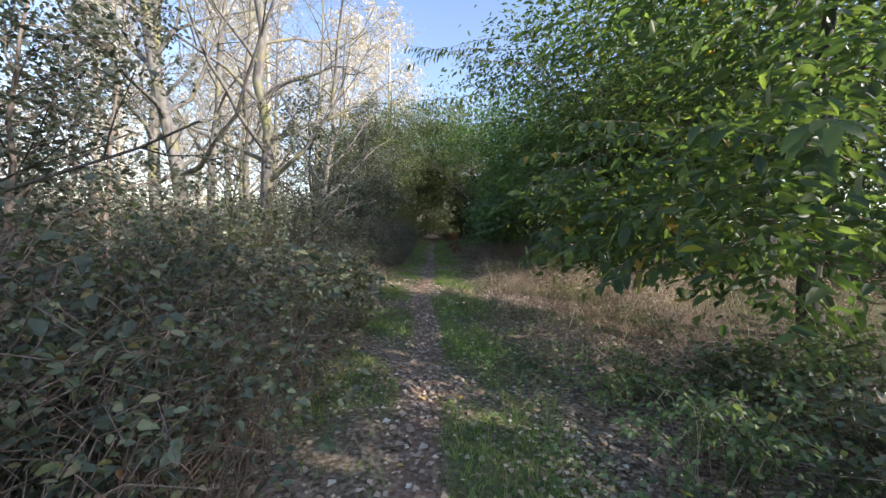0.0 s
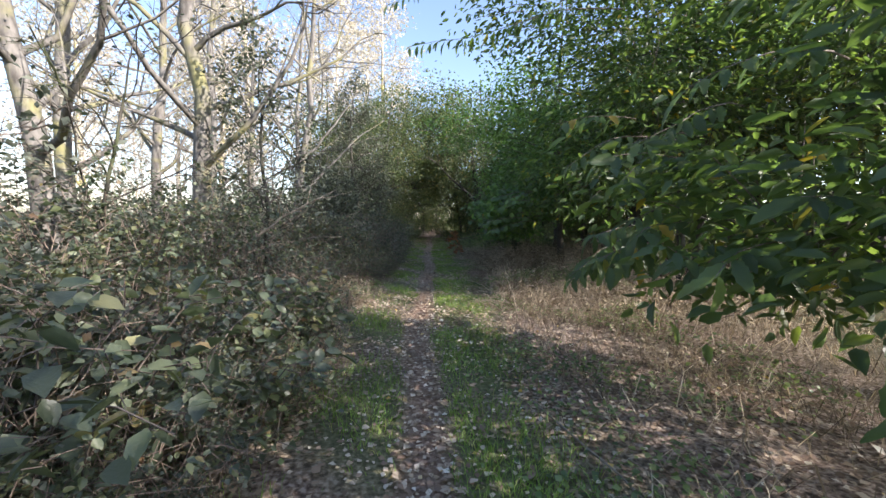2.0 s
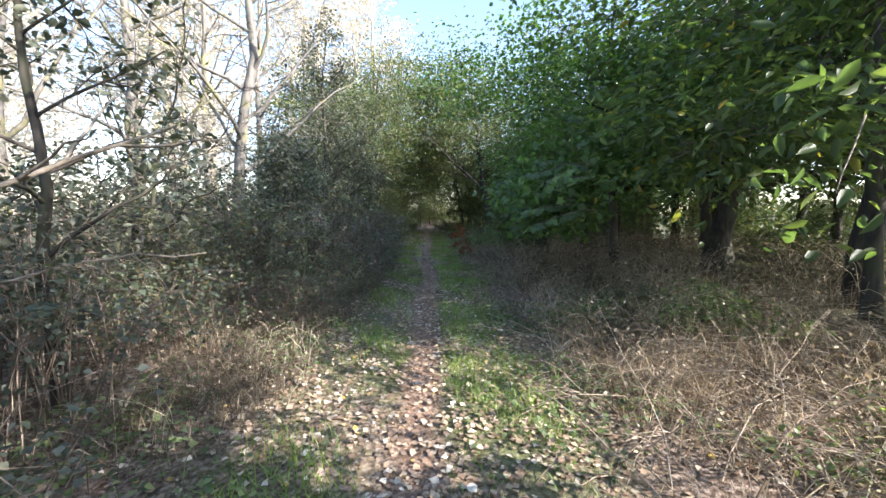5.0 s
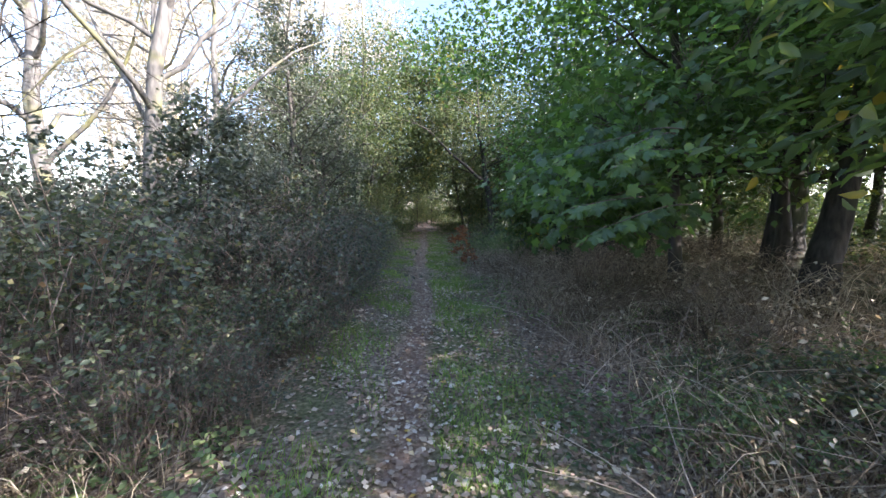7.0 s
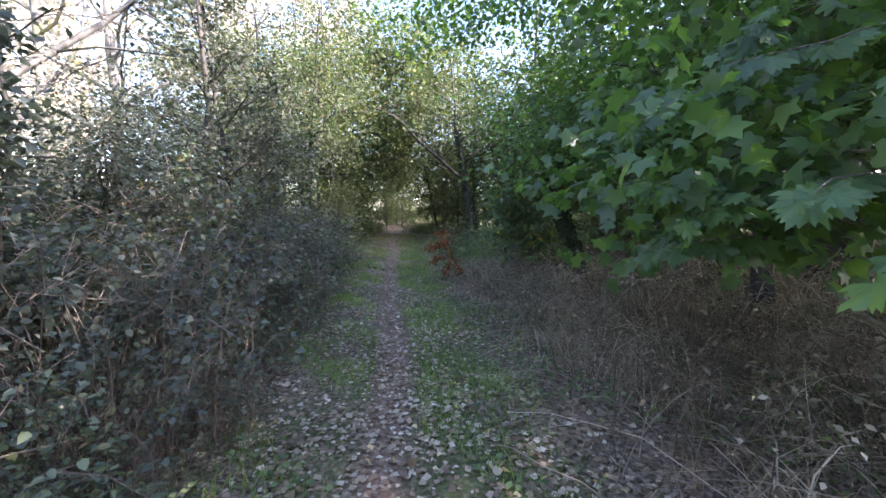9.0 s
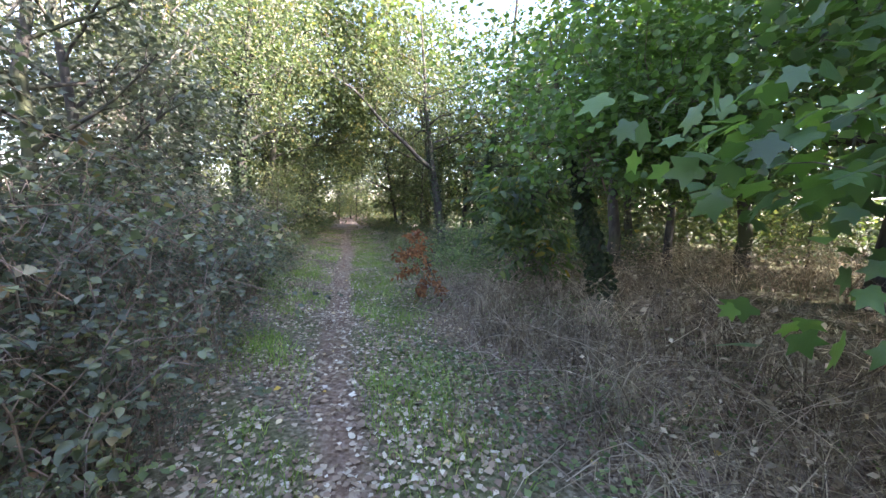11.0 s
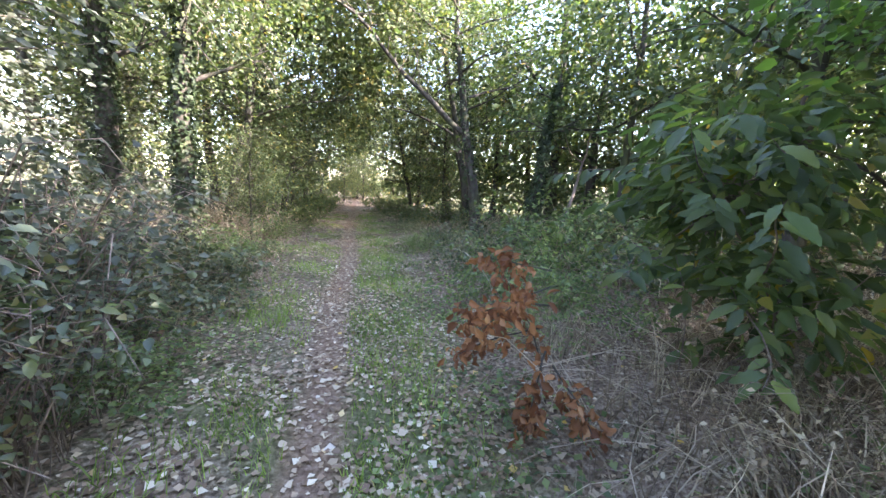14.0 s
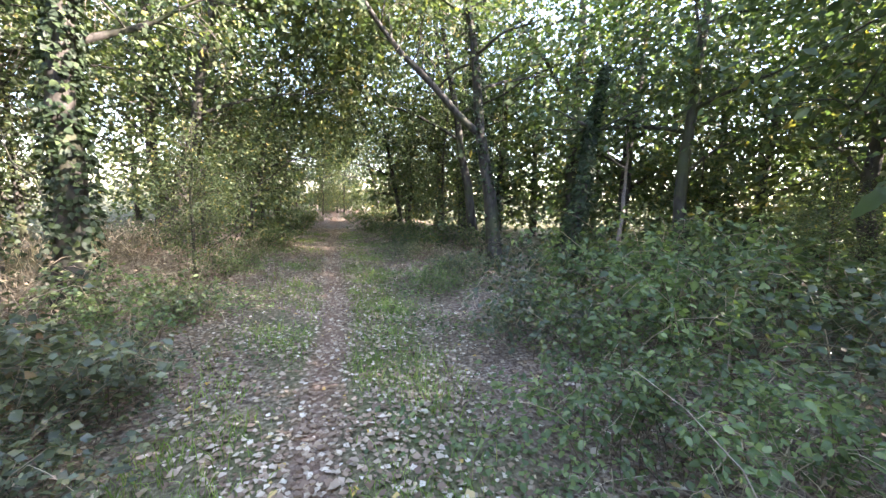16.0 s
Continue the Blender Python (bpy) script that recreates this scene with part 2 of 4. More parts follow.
def spray(sheaf, kind, at, size, droop=0.35, lift=0.9, spread=1.0, out=None):
    """Leaves in loose directions round the places given."""
    n = len(at)
    tip = rng.normal(0, 1, (n, 3)) * spread
    tip[:, 2] = tip[:, 2] * 0.35 - droop
    if out is not None:
        tip += out
    face = rng.normal(0, 0.55, (n, 3))
    face[:, 2] += lift
    leaves(sheaf, kind, at, tip, face, rng.uniform(0.65, 1.2, n) * size)


def wander(start, way, length, n, bend, sag=0.0):
    """A crooked line of n points."""
    pts = [np.array(start, float)]
    d = unit(np.array(way, float))
    step = length / (n - 1)
    for i in range(n - 1):
        d = unit(d + rng.normal(0, bend, 3) + np.array([0, 0, sag]))
        pts.append(pts[-1] + d * step)
    return np.array(pts)


def along(pts, t):
    """Places at the fractions t of a line, and its directions there."""
    t = np.asarray(t, float) * (len(pts) - 1)
    i = np.minimum(t.astype(int), len(pts) - 2)
    f = (t - i)[:, None]
    return pts[i] * (1 - f) + pts[i + 1] * f, unit(pts[i + 1] - pts[i])


def trail_x(y):
    return -0.1 + 0.06 * np.sin(np.asarray(y) * 0.55) + 0.04 * np.sin(np.asarray(y) * 1.3 + 1)


def ground_z(x, y):
    """Height of the ground."""
    x, y = np.asarray(x, float), np.asarray(y, float)
    d = x - trail_x(y)
    z = 0.02 * np.sin(1.7 * x + 0.9 * y) + 0.02 * np.sin(2.9 * y - 1.3 * x + 1) + 0.012 * np.sin(6.1 * x + 4.3 * y) + 0.01 * np.sin(9 * y - 5 * x)
    z = z * np.clip(np.abs(d) / 0.8, 0.25, 1)
    z += 0.25 * np.clip((-d - 1.4) / 2.0, 0, 1) ** 2 + 0.06 * np.clip((d - 1.5) / 2.0, 0, 1)
    return z - 0.03 * np.exp(-(d / 0.17) ** 2)


def patchy(x, y, s=1.0, seed=0.0):
    """Smooth blotches between 0 and 1."""
    x, y = np.asarray(x, float) * s, np.asarray(y, float) * s
    v = np.sin(x * 1.9 + 1.3 * np.sin(y * 1.1 + seed)) + np.sin(y * 2.3 + 1.7 * np.sin(x * 1.4 + 2 * seed) + seed) + 0.6 * np.sin(4.7 * x + 3.9 * y + seed)
    return np.clip(v / 5.2 + 0.5, 0, 1)


# ---------------------------------------------------------------- ground
xs = np.concatenate([[-1500, -600, -250, -120, -60, -35, -22], np.arange(-15, -2.5, 0.4), np.arange(-2.5, 3.5, 0.08), np.arange(3.5, 16, 0.4), [22, 35, 60, 120, 250, 600, 1500]])
ys = np.concatenate([[-1500, -600, -250, -100, -40, -15], np.arange(-6, 30, 0.19), np.arange(30, 60, 0.5), [70, 90, 130, 250, 600, 1500]])
gx, gy = np.meshgrid(xs, ys)
bed = Sheaf()
i, j = np.meshgrid(np.arange(len(ys) - 1), np.arange(len(xs) - 1), indexing="ij")
q = i * len(xs) + j
bed.add(np.stack([gx, gy, ground_z(gx, gy)], -1).reshape(-1, 3), np.stack([q, q + 1, q + len(xs) + 1, q + len(xs)], -1).reshape(-1, 4))
ground = thing("ground", bed, M_GROUND, "bare earth trail through grass and leaf litter", "ground", kind="structure", smooth=True)
gd = (gx - trail_x(gy)).ravel()
gp = patchy(gx, gy, 1.3).ravel()
for key, value in (("trail", np.exp(-(gd / (0.17 + 0.1 * (gp - 0.5))) ** 4)),
                   ("turf", np.clip(1.8 * gp - 0.2, 0, 1) * np.clip((1.6 - np.abs(gd)) / 0.9, 0, 1) * np.clip((36 - gy.ravel()) / 12, 0, 1)),
                   ("field", np.clip((np.abs(gd - 0.4) - 3.4 + 1.2 * (gp - 0.5)) / 2.5, 0, 1))):
    layer = ground.data.attributes.new(key, "FLOAT", "POINT")
    layer.data.foreach_set("value", value.astype(np.float32))

# ---------------------------------------------------------------- kinds of plants


def crown_leaves(sheaf, twig, middle, radii, clusters, per, kind, size, pad=0.45, droop=0.5, low=0.3, shell=0.45):
    """Leaf sprays in flat pads through a lumpy crown, thicker towards its outside, each pad on a twig."""
    middle, radii = np.array(middle, float), np.array(radii, float)
    d = unit(rng.normal(0, 1, (clusters, 3)))
    lump = 0.8 + 0.2 * np.sin(4.3 * d[:, 0] + 2 * middle[1]) + 0.16 * np.sin(6.1 * d[:, 1] + middle[0]) + 0.14 * np.sin(7.7 * d[:, 2] + 3 * middle[0])
    r = (shell + (1 - shell) * rng.uniform(0, 1, clusters)) ** 0.8 * lump
    c = middle + d * radii * r[:, None]
    c = c[c[:, 2] > low]
    n = len(c)
    away = unit((c - middle) / radii)
    for k in range(0, n, 3):
        back = -away[k] * rng.uniform(0.5, 1.0) + np.array([0, 0, -0.2])
        mid = c[k] + back * 0.5 + rng.normal(0, 0.06, 3)
        tube(twig, [c[k] + away[k] * pad * 0.5, c[k], mid, c[k] + back], [0.002, 0.004, 0.006, 0.009], 3)
    p = np.repeat(c, per, 0) + rng.normal(0, 1, (n * per, 3)) * np.array([pad, pad, pad * 0.42])
    out = np.repeat(away, per, 0) * np.array([0.9, 0.9, 0.25])
    p[:, 2] = np.maximum(p[:, 2], low)
    spray(sheaf, kind, p, size, droop, 0.75, 0.8, out)


def tree(name, at, height, r0, label, bark, leafmat, kind=LEAF2, size=0.08, lean=(0, 0), limbs=12, first=0.3, reach=0.4, rise=0.5, sub=5, twigs=4,
         per=8, sag=-0.03, bend=0.06, twigbark=None, ivy=0.0, droop=0.4, spread=0.12, group="", sides=9, low=0.0, gnarl=0.12, fills=(), pad=0.45, fper=30, shell=0.45, ivy_top=0.62):
    """A tree: tapered trunk, crooked limbs with branches and twigs, and leaves on the twigs."""
    ob = base(name, at, label, "tree", group)
    n = 12
    t = np.linspace(0, 1, n)
    pts = np.stack([lean[0] * t + bend * height * 0.3 * np.sin(3.1 * t + at[0]) * t, lean[1] * t + bend * height * 0.3 * np.sin(2.6 * t + at[1]) * t, height * 0.92 * t], -1)
    pts[1:-1] += rng.normal(0, 0.004 * height * bend / 0.06, (n - 2, 3)) * [1, 1, 0]
    pts[0, 2] = -0.15
    trunk = Sheaf()
    rad = r0 * (1 - 0.88 * t) + r0 * 0.35 * np.exp(-t * height / 0.35)
    tube(trunk, pts, rad, sides)
    part("trunk", trunk, bark, ob, smooth=True)
    crown = Sheaf()
    spots = []
    for k in range(limbs):
        u = first + (0.97 - first) * (k + rng.uniform(0, 0.9)) / limbs
        p0, d0 = along(pts, [u])
        ang = k * 2.4 + rng.uniform(-0.5, 0.5)
        length = reach * height * (1.05 - 0.65 * (u - first) / (1 - first)) * rng.uniform(0.7, 1.2)
        way = np.array([math.cos(ang), math.sin(ang), rise + rng.uniform(-0.2, 0.25)])
        limb = Sheaf()
        lp = wander(p0[0], way, length, 8, gnarl, sag)
        r1 = r0 * (1 - 0.85 * u) * 0.45
        tube(limb, lp, np.linspace(r1, 0.006, 8), 5)
        for s in range(sub):
            us = 0.25 + 0.72 * (s + rng.uniform(0, 0.9)) / sub
            q0, qd = along(lp, [us])
            sl = length * 0.45 * (1.1 - us * 0.6) * rng.uniform(0.7, 1.2)
            sp = wander(q0[0], qd[0] + rng.normal(0, 0.65, 3), sl, 5, gnarl * 1.2, sag)
            tube(limb, sp, np.linspace(r1 * 0.4 * (1 - us * 0.6) + 0.003, 0.003, 5), 3)
            for w in range(twigs):
                uw = 0.2 + 0.8 * (w + rng.uniform(0, 1)) / twigs
                w0, wd = along(sp, [uw])
                wp = wander(w0[0], wd[0] + rng.normal(0, 0.8, 3), sl * 0.4 * rng.uniform(0.6, 1.2), 3, 0.12, sag)
                tube(limb, wp, [0.004, 0.003, 0.0015], 3)
                if per:
                    spots.append(along(wp, rng.uniform(0.1, 1, per))[0] + rng.normal(0, spread, (per, 3)))
        part("limb", limb, twigbark or bark, ob)
    if spots:
        spots = np.concatenate(spots)
        spray(crown, kind, spots[spots[:, 2] > low], size, droop)
    if fills:
        twig = Sheaf()
        for c, r, k in fills:
            crown_leaves(crown, twig, c, r, k, fper, kind, size, pad, droop, low, shell)
        tagged(part("twig_work", twig, M_TWIG, ob), kind="stuff")
    if crown.n:
        part("crown", crown, leafmat, ob, "leafy crown")
    if ivy:
        coat = Sheaf()
        m = int(ivy)
        u = rng.uniform(0, ivy_top, m) ** 0.9
        c, d = along(pts, u)
        a = rng.uniform(0, 6.283, m)
        out = np.stack([np.cos(a), np.sin(a), np.full(m, -0.2)], -1)
        rr = np.interp(u, t, rad)[:, None] * rng.uniform(0.95, 1.6, (m, 1)) + 0.02
        c = c + out * rr
        tip = out * 0.6 + rng.normal(0, 0.5, (m, 3)) - np.array([0, 0, 0.6])
        leaves(coat, IVYLEAF, c, tip, out + rng.normal(0, 0.35, (m, 3)) + np.array([0, 0, 0.4]), rng.uniform(0.05, 0.09, m))
        part("ivy", coat, M_IVY, ob, "dark ivy climbing the trunk")
    return ob


def bush(name, at, w, h, label, leafmat, canes=60, nodes=16, size=0.06, kind=LEAF4, cane_mat=None, group="", arch=0.8, bare=0.15, three=True, thick=0.006, category="bush"):
    """A bush of arching canes with leaflets along them."""
    ob = base(name, at, label, category, group)
    stems, foliage = Sheaf(), Sheaf()
    spots, outs = [], []
    for k in range(canes):
        a = rng.uniform(0, 6.283)
        r0 = w * 0.55 * math.sqrt(rng.uniform(0, 1))
        a0 = rng.uniform(0, 6.283)
        p0 = np.array([r0 * math.cos(a0), r0 * math.sin(a0), -0.05])
        out = np.array([math.cos(a), math.sin(a), 0])
        ln, top = rng.uniform(0.3, 0.75) * w, h * rng.uniform(0.55, 1.08) * (1 - 0.35 * (r0 / (0.55 * w)) ** 2)
        u = np.linspace(0, 1, 6)[:, None]
        lift = np.sin(np.clip(u * (1.57 + arch * rng.uniform(0.3, 1.0)), 0, 3.0))
        pts = p0 + out * ln * u ** 1.4 + np.array([0, 0, 1.0]) * top * lift + rng.normal(0, 0.03, (6, 3)) * u
        tube(stems, pts, np.linspace(thick, thick * 0.35, 6), 3)
        m = nodes
        c, d = along(pts, rng.uniform(bare, 1, m))
        c = c + rng.normal(0, 0.05, (m, 3))
        if three:
            c = np.repeat(c, 3, 0) + rng.normal(0, size * 0.35, (m * 3, 3))
        spots.append(c)
        outs.append(np.repeat(out[None] * 0.5, len(c), 0))
    tagged(part("cane_tangle", stems, cane_mat or M_CANE, ob, "thin brown canes"), kind="stuff")
    spots = np.concatenate(spots)
    keep = spots[:, 2] > 0.02
    spray(foliage, kind, spots[keep], size, 0.3, 0.9, 0.9, np.concatenate(outs)[keep])
    part("foliage", foliage, leafmat, ob)
    return ob


def put(ob, x, y, turn=0.0, scale=1.0):
    c = copy_thing(ob, pose(x, y, float(ground_z(x, y)), 0, 0, turn))
    c.scale = (scale, scale, scale * rng.uniform(0.92, 1.1))
    return c


def at(x, y):
    return (x, y, float(ground_z(x, y)))


# ---------------------------------------------------------------- bramble hedge beside the trail
HEDGE = "bramble hedge along the trail"
bram = [bush("bramble_bush", at(-2.1, 1.7), 1.3, 1.25, "dense grey-green bramble bush with arching canes", M_BRAMBLE, 80, 13, 0.052, group=HEDGE),
        bush("bramble_bush", at(-2.6, 3.4), 1.6, 1.75, "tall tangled bramble bush with grey-green leaves", M_BRAMBLE, 90, 17, 0.05, LEAF2W, group=HEDGE),
        bush("bramble_bush", at(-2.3, 0.4), 1.4, 1.45, "bramble bush with bare brown canes showing", M_GREY, 110, 11, 0.045, LEAF2W, group=HEDGE)]
back_bramble = bush("bramble_bush", at(-4.3, 1.2), 1.9, 1.95, "tall bramble bush behind the hedge front", M_GREY, 75, 19, 0.073, LEAF2, group=HEDGE)
for x, y, s in [(-4.3, 4.0, 1.05), (-4.4, 6.6, 1.05), (-4.4, 9.2, 1.0), (-4.3, 11.6, 1.05), (-4.3, 14.0, 1.15), (-4.5, 16.4, 1.2), (-6.5, 3, 1.0), (-6.5, 7, 1.0), (-6.5, 11, 1.0), (-6.5, 15, 1.1), (-5.0, 18.8, 1.2), (-4.6, 21.5, 1.2)]:
    put(back_bramble, x, y, rng.uniform(0, 360), s)
for k, (x, y, s) in enumerate([(-1.95, 3.3, 0.8), (-1.8, 4.6, 0.85), (-1.8, 5.7, 0.85), (-1.75, 6.8, 0.8), (-1.85, 12.0, 0.9), (-1.8, 13.8, 1.05), (-1.75, 15.2, 1.1), (-1.85, 16.8, 1.1),
                               (-2.9, 1.7, 1.0), (-2.8, 5.2, 1.0), (-3.0, 6.8, 1.05), (-2.9, 8.4, 1.0), (-2.9, 10.0, 0.95), (-2.8, 11.6, 1.0), (-2.75, 13.2, 1.15), (-2.7, 14.8, 1.3), (-2.8, 16.4, 1.35), (-3.0, 18.2, 1.3),
                               (-1.9, -0.6, 0.95), (-1.9, 18.4, 0.85), (-2.9, 19.8, 1.1), (-2.2, 19.7, 1.25), (-2.0, 18.7, 1.15), (-2.6, 20.7, 1.2), (-2.9, 19.0, 1.35), (-1.4, 11.3, 0.45), (-1.4, 12.5, 0.5), (-1.35, 13.6, 0.45), (-1.35, 14.7, 0.5), (-1.3, 15.9, 0.45), (-1.35, 17.3, 0.5), (-1.3, 3.9, 0.5), (-1.35, 5.2, 0.5), (-1.3, 6.4, 0.45)]):
    put(bram[k % 3 if x < -2.2 else (k % 2) * 2], x, y, rng.uniform(0, 360), s)

dogwood = bush("dogwood_bush", at(-1.6, 4.7), 1.1, 1.15, "dogwood bush with broad dark grey-green leaves", M_BRAMBLE, 60, 15, 0.1, LEAF4, M_TWIG, HEDGE, 0.6, 0.15, False, 0.006)
for x, y, s in [(-1.75, 5.7, 1.05), (-1.5, 6.4, 0.7), (-2.0, 3.9, 1.2), (-1.3, 5.3, 0.55)]:
    put(dogwood, x, y, rng.uniform(0, 360), s)

# ---------------------------------------------------------------- shrubs and small trees of the hedge
THICKET = "shrubs of the hedge"
tree("hedge_tree", at(-2.75, 8.9), 4.7, 0.05, "small dark-leaved hedge tree with several stems", M_BARK, M_GREY, LEAF4, 0.075, (-0.2, 0.2), 16, 0.22, 0.3, 0.7, 5, 4, 7, group=THICKET)
tree("hedge_tree", at(-3.4, 18.5), 7.6, 0.09, "slender dark-stemmed willow with narrow grey leaves", M_BARK, M_GREY, LEAF2, 0.1, (0.1, 0.2), 20, 0.22, 0.27, 0.8, 6, 5, 7, group=THICKET)
tree("hedge_tree", at(-2.9, 18.9), 7.0, 0.08, "slender dark-stemmed willow leaning outward", M_BARK, M_GREY, LEAF2, 0.1, (-0.9, 0.5), 18, 0.22, 0.27, 0.8, 6, 5, 7, group=THICKET)
tree("hedge_tree", at(-3.3, 2.9), 4.0, 0.035, "thin willow shrub with small grey leaves", M_TWIG, M_GREY, LEAF2, 0.08, (0.1, 0.4), 16, 0.2, 0.32, 0.8, 5, 4, 7, group=THICKET)
tree("hedge_tree", at(-4.0, 4.6), 4.6, 0.04, "thin willow shrub with small grey leaves", M_TWIG, M_GREY, LEAF2, 0.08, (0.1, 0.5), 16, 0.2, 0.32, 0.8, 5, 4, 6, group=THICKET)
tree("hedge_tree", at(-2.9, 13.6), 2.9, 0.035, "hawthorn shrub with dense small grey-green leaves", M_BARK, M_GREY, LEAF2, 0.09, (0.1, 0.1), 18, 0.15, 0.34, 0.7, 6, 5, 6, group=THICKET)
for x, y, h in ((-3.7, 1.7, 4.3), (-4.7, 3.2, 4.8), (-5.4, 5.6, 4.6)):
    tree("hedge_tree", at(x, y), h, 0.035, "thin willow shrub with small blue-grey leaves", M_TWIG, M_GREY, LEAF2, 0.06, (0.1, 0.3), 16, 0.22, 0.34, 0.8, 5, 5, 9, group=THICKET, spread=0.16)
haw = tree("hawthorn_shrub", at(-2.95, 19.9), 4.6, 0.05, "hawthorn shrub with dense small grey-green leaves", M_BARK, M_GREY, LEAF2, 0.09, (0.1, 0.1), 8, 0.12, 0.3, 0.6, 4, 0, 0,
           fills=[((0, 0, 2.3), (1.5, 1.5, 2.3), 190)], pad=0.3, fper=36, low=0.15, group=THICKET)
for x, y, s in [(-4.9, 22.4, 1.0), (-3.3, 16.0, 0.62), (-5.6, 20.4, 1.0), (-6.3, 24.9, 1.1), (-5.9, 28.6, 1.2)]:
    put(haw, x, y, rng.uniform(0, 360), s)

for x, y, h, lx in [(-3.7, 10.8, 3.9, 0.8), (-3.5, 6.2, 3.4, 0.5), (-3.6, 14.9, 4.2, 0.3), (-4.9, 12.4, 4.6, 0.2), (-3.0, 1.2, 3.6, 0.3)]:
    tree("bare_shrub", at(x, y), h, 0.035, "bare dark-twigged shrub rising from the hedge", M_BARK, M_GREY, LEAF2, 0.06, (lx, 0.2), 12, 0.25, 0.5, 0.45, 5, 4, 1, 0.0, group=THICKET, gnarl=0.16, spread=0.05)

# ---------------------------------------------------------------- tall poplars behind the hedge
POP = "tall poplars behind the hedge"
for x, y, h, r, lx, ly in [(-3.85, 8.9, 13, 0.16, -0.3, 0.3), (-4.2, 6.9, 13, 0.13, -2.6, 0.6), (-7.5, 10.5, 14, 0.17, 0.2, 0), (-7.6, 13.0, 15, 0.14, 0.5, 0.4),
                           (-4.5, 14.9, 14, 0.14, 1.2, 0.4), (-8.4, 17.5, 15, 0.19, -0.2, 0.3), (-9.5, 23.0, 15, 0.18, 0.3, 0.0), (-6.6, 21.0, 15, 0.14, 0.3, 0.2)]:
    tree("poplar_tree", at(x, y), h, r, "tall pale-barked poplar with bare branches and few leaves", M_POPLAR, M_GLARE_PALE, LEAF2, 0.06, (lx, ly), 24, 0.15, 0.3, 0.75, 6, 4, 1, 0.02, 0.05, spread=0.2, group=POP, gnarl=0.17)
# Sun glare and distant haze are put into these trees' pale colours.
pale = tree("pale_tree", at(-8.2, 34.5), 21, 0.28, "tall birch with pale twigs, sun glare and haze in the colour", M_GLARE_BARK, M_GLARE_PALE, LEAF2, 0.27, (0.5, 0), 26, 0.15, 0.3, 0.9, 7, 3, 7, 0.02, 0.03, twigbark=M_GLARE_BARK, spread=0.4, group="pale trees beyond the hedge")
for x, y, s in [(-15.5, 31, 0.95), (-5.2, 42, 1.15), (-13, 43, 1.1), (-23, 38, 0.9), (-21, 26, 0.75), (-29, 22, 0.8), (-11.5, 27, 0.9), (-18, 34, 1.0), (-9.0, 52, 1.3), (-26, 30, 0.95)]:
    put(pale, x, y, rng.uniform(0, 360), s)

# Shrubs in the same pale colours, which stand in for haze behind the hedge.
thicket = tree("pale_shrub", at(-12.0, 12.0), 5.2, 0.05, "pale grey-twigged shrub with few leaves, haze in the colour", M_GLARE_BARK, M_GLARE_PALE, LEAF2, 0.12, (0.2, 0), 16, 0.1, 0.36, 0.8, 5, 4, 5, 0.0, twigbark=M_GLARE_BARK, spread=0.25, group="pale shrubs beyond the hedge", gnarl=0.16)
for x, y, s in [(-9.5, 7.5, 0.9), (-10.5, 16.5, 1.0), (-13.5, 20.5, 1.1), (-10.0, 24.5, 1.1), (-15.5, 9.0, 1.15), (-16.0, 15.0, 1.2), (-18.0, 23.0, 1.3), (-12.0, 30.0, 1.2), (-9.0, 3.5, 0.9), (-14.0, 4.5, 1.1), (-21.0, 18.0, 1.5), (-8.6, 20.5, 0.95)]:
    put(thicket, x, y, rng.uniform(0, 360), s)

# ---------------------------------------------------------------- chestnut wood beside the trail
WOOD = "broadleaved trees of the wood"
near_chestnut = tree("chestnut_tree", at(5.3, 5.0), 9.0, 0.13, "leafy chestnut tree with branches hanging over the trail", M_BARK, M_CHEST, NARROW4, 0.165, (-0.4, 0.2), 16, 0.12, 0.3, 0.25, 4, 2, 0, -0.05,
                     fills=[((-0.9, -0.5, 4.2), (2.7, 2.4, 2.3), 165), ((-1.9, 0.7, 5.5), (2.0, 2.2, 1.5), 50), ((-2.4, -1.7, 1.65), (1.2, 1.9, 1.3), 75), ((-2.45, 0.2, 1.55), (1.15, 1.3, 1.1), 60), ((0.3, 2.7, 5.2), (1.6, 1.4, 2.1), 75)], group=WOOD, low=0.5, pad=0.36, fper=26)
tree("chestnut_tree", at(5.7, 10.7), 9.0, 0.1, "leafy chestnut with a crown over dry undergrowth", M_BARK, M_CHEST, NARROW4, 0.145, (-0.6, 0.3), 16, 0.2, 0.3, 0.35, 4, 2, 0, -0.04,
     fills=[((-1.6, -1.3, 4.1), (2.5, 2.3, 2.9), 220), ((-3.2, -0.8, 5.9), (1.9, 2.2, 1.5), 75), ((-2.7, -0.5, 2.4), (1.0, 1.3, 0.9), 60), ((-0.6, -0.9, 7.3), (2.4, 2.4, 1.5), 90)], group=WOOD, low=1.25, pad=0.36, fper=28)
maple = tree("maple_tree", at(4.4, 14.9), 9.0, 0.11, "maple tree with a low dense crown over dry grass", M_BARK, M_MAPLE, ROUND, 0.1, (-0.5, 0.1), 14, 0.2, 0.3, 0.3, 4, 2, 0, -0.05,
             fills=[((-0.3, -0.6, 3.5), (2.4, 2.4, 2.6), 280), ((-1.3, 0.4, 5.8), (1.7, 2.3, 1.6), 75)], group=WOOD, low=1.2, pad=0.36, fper=34)
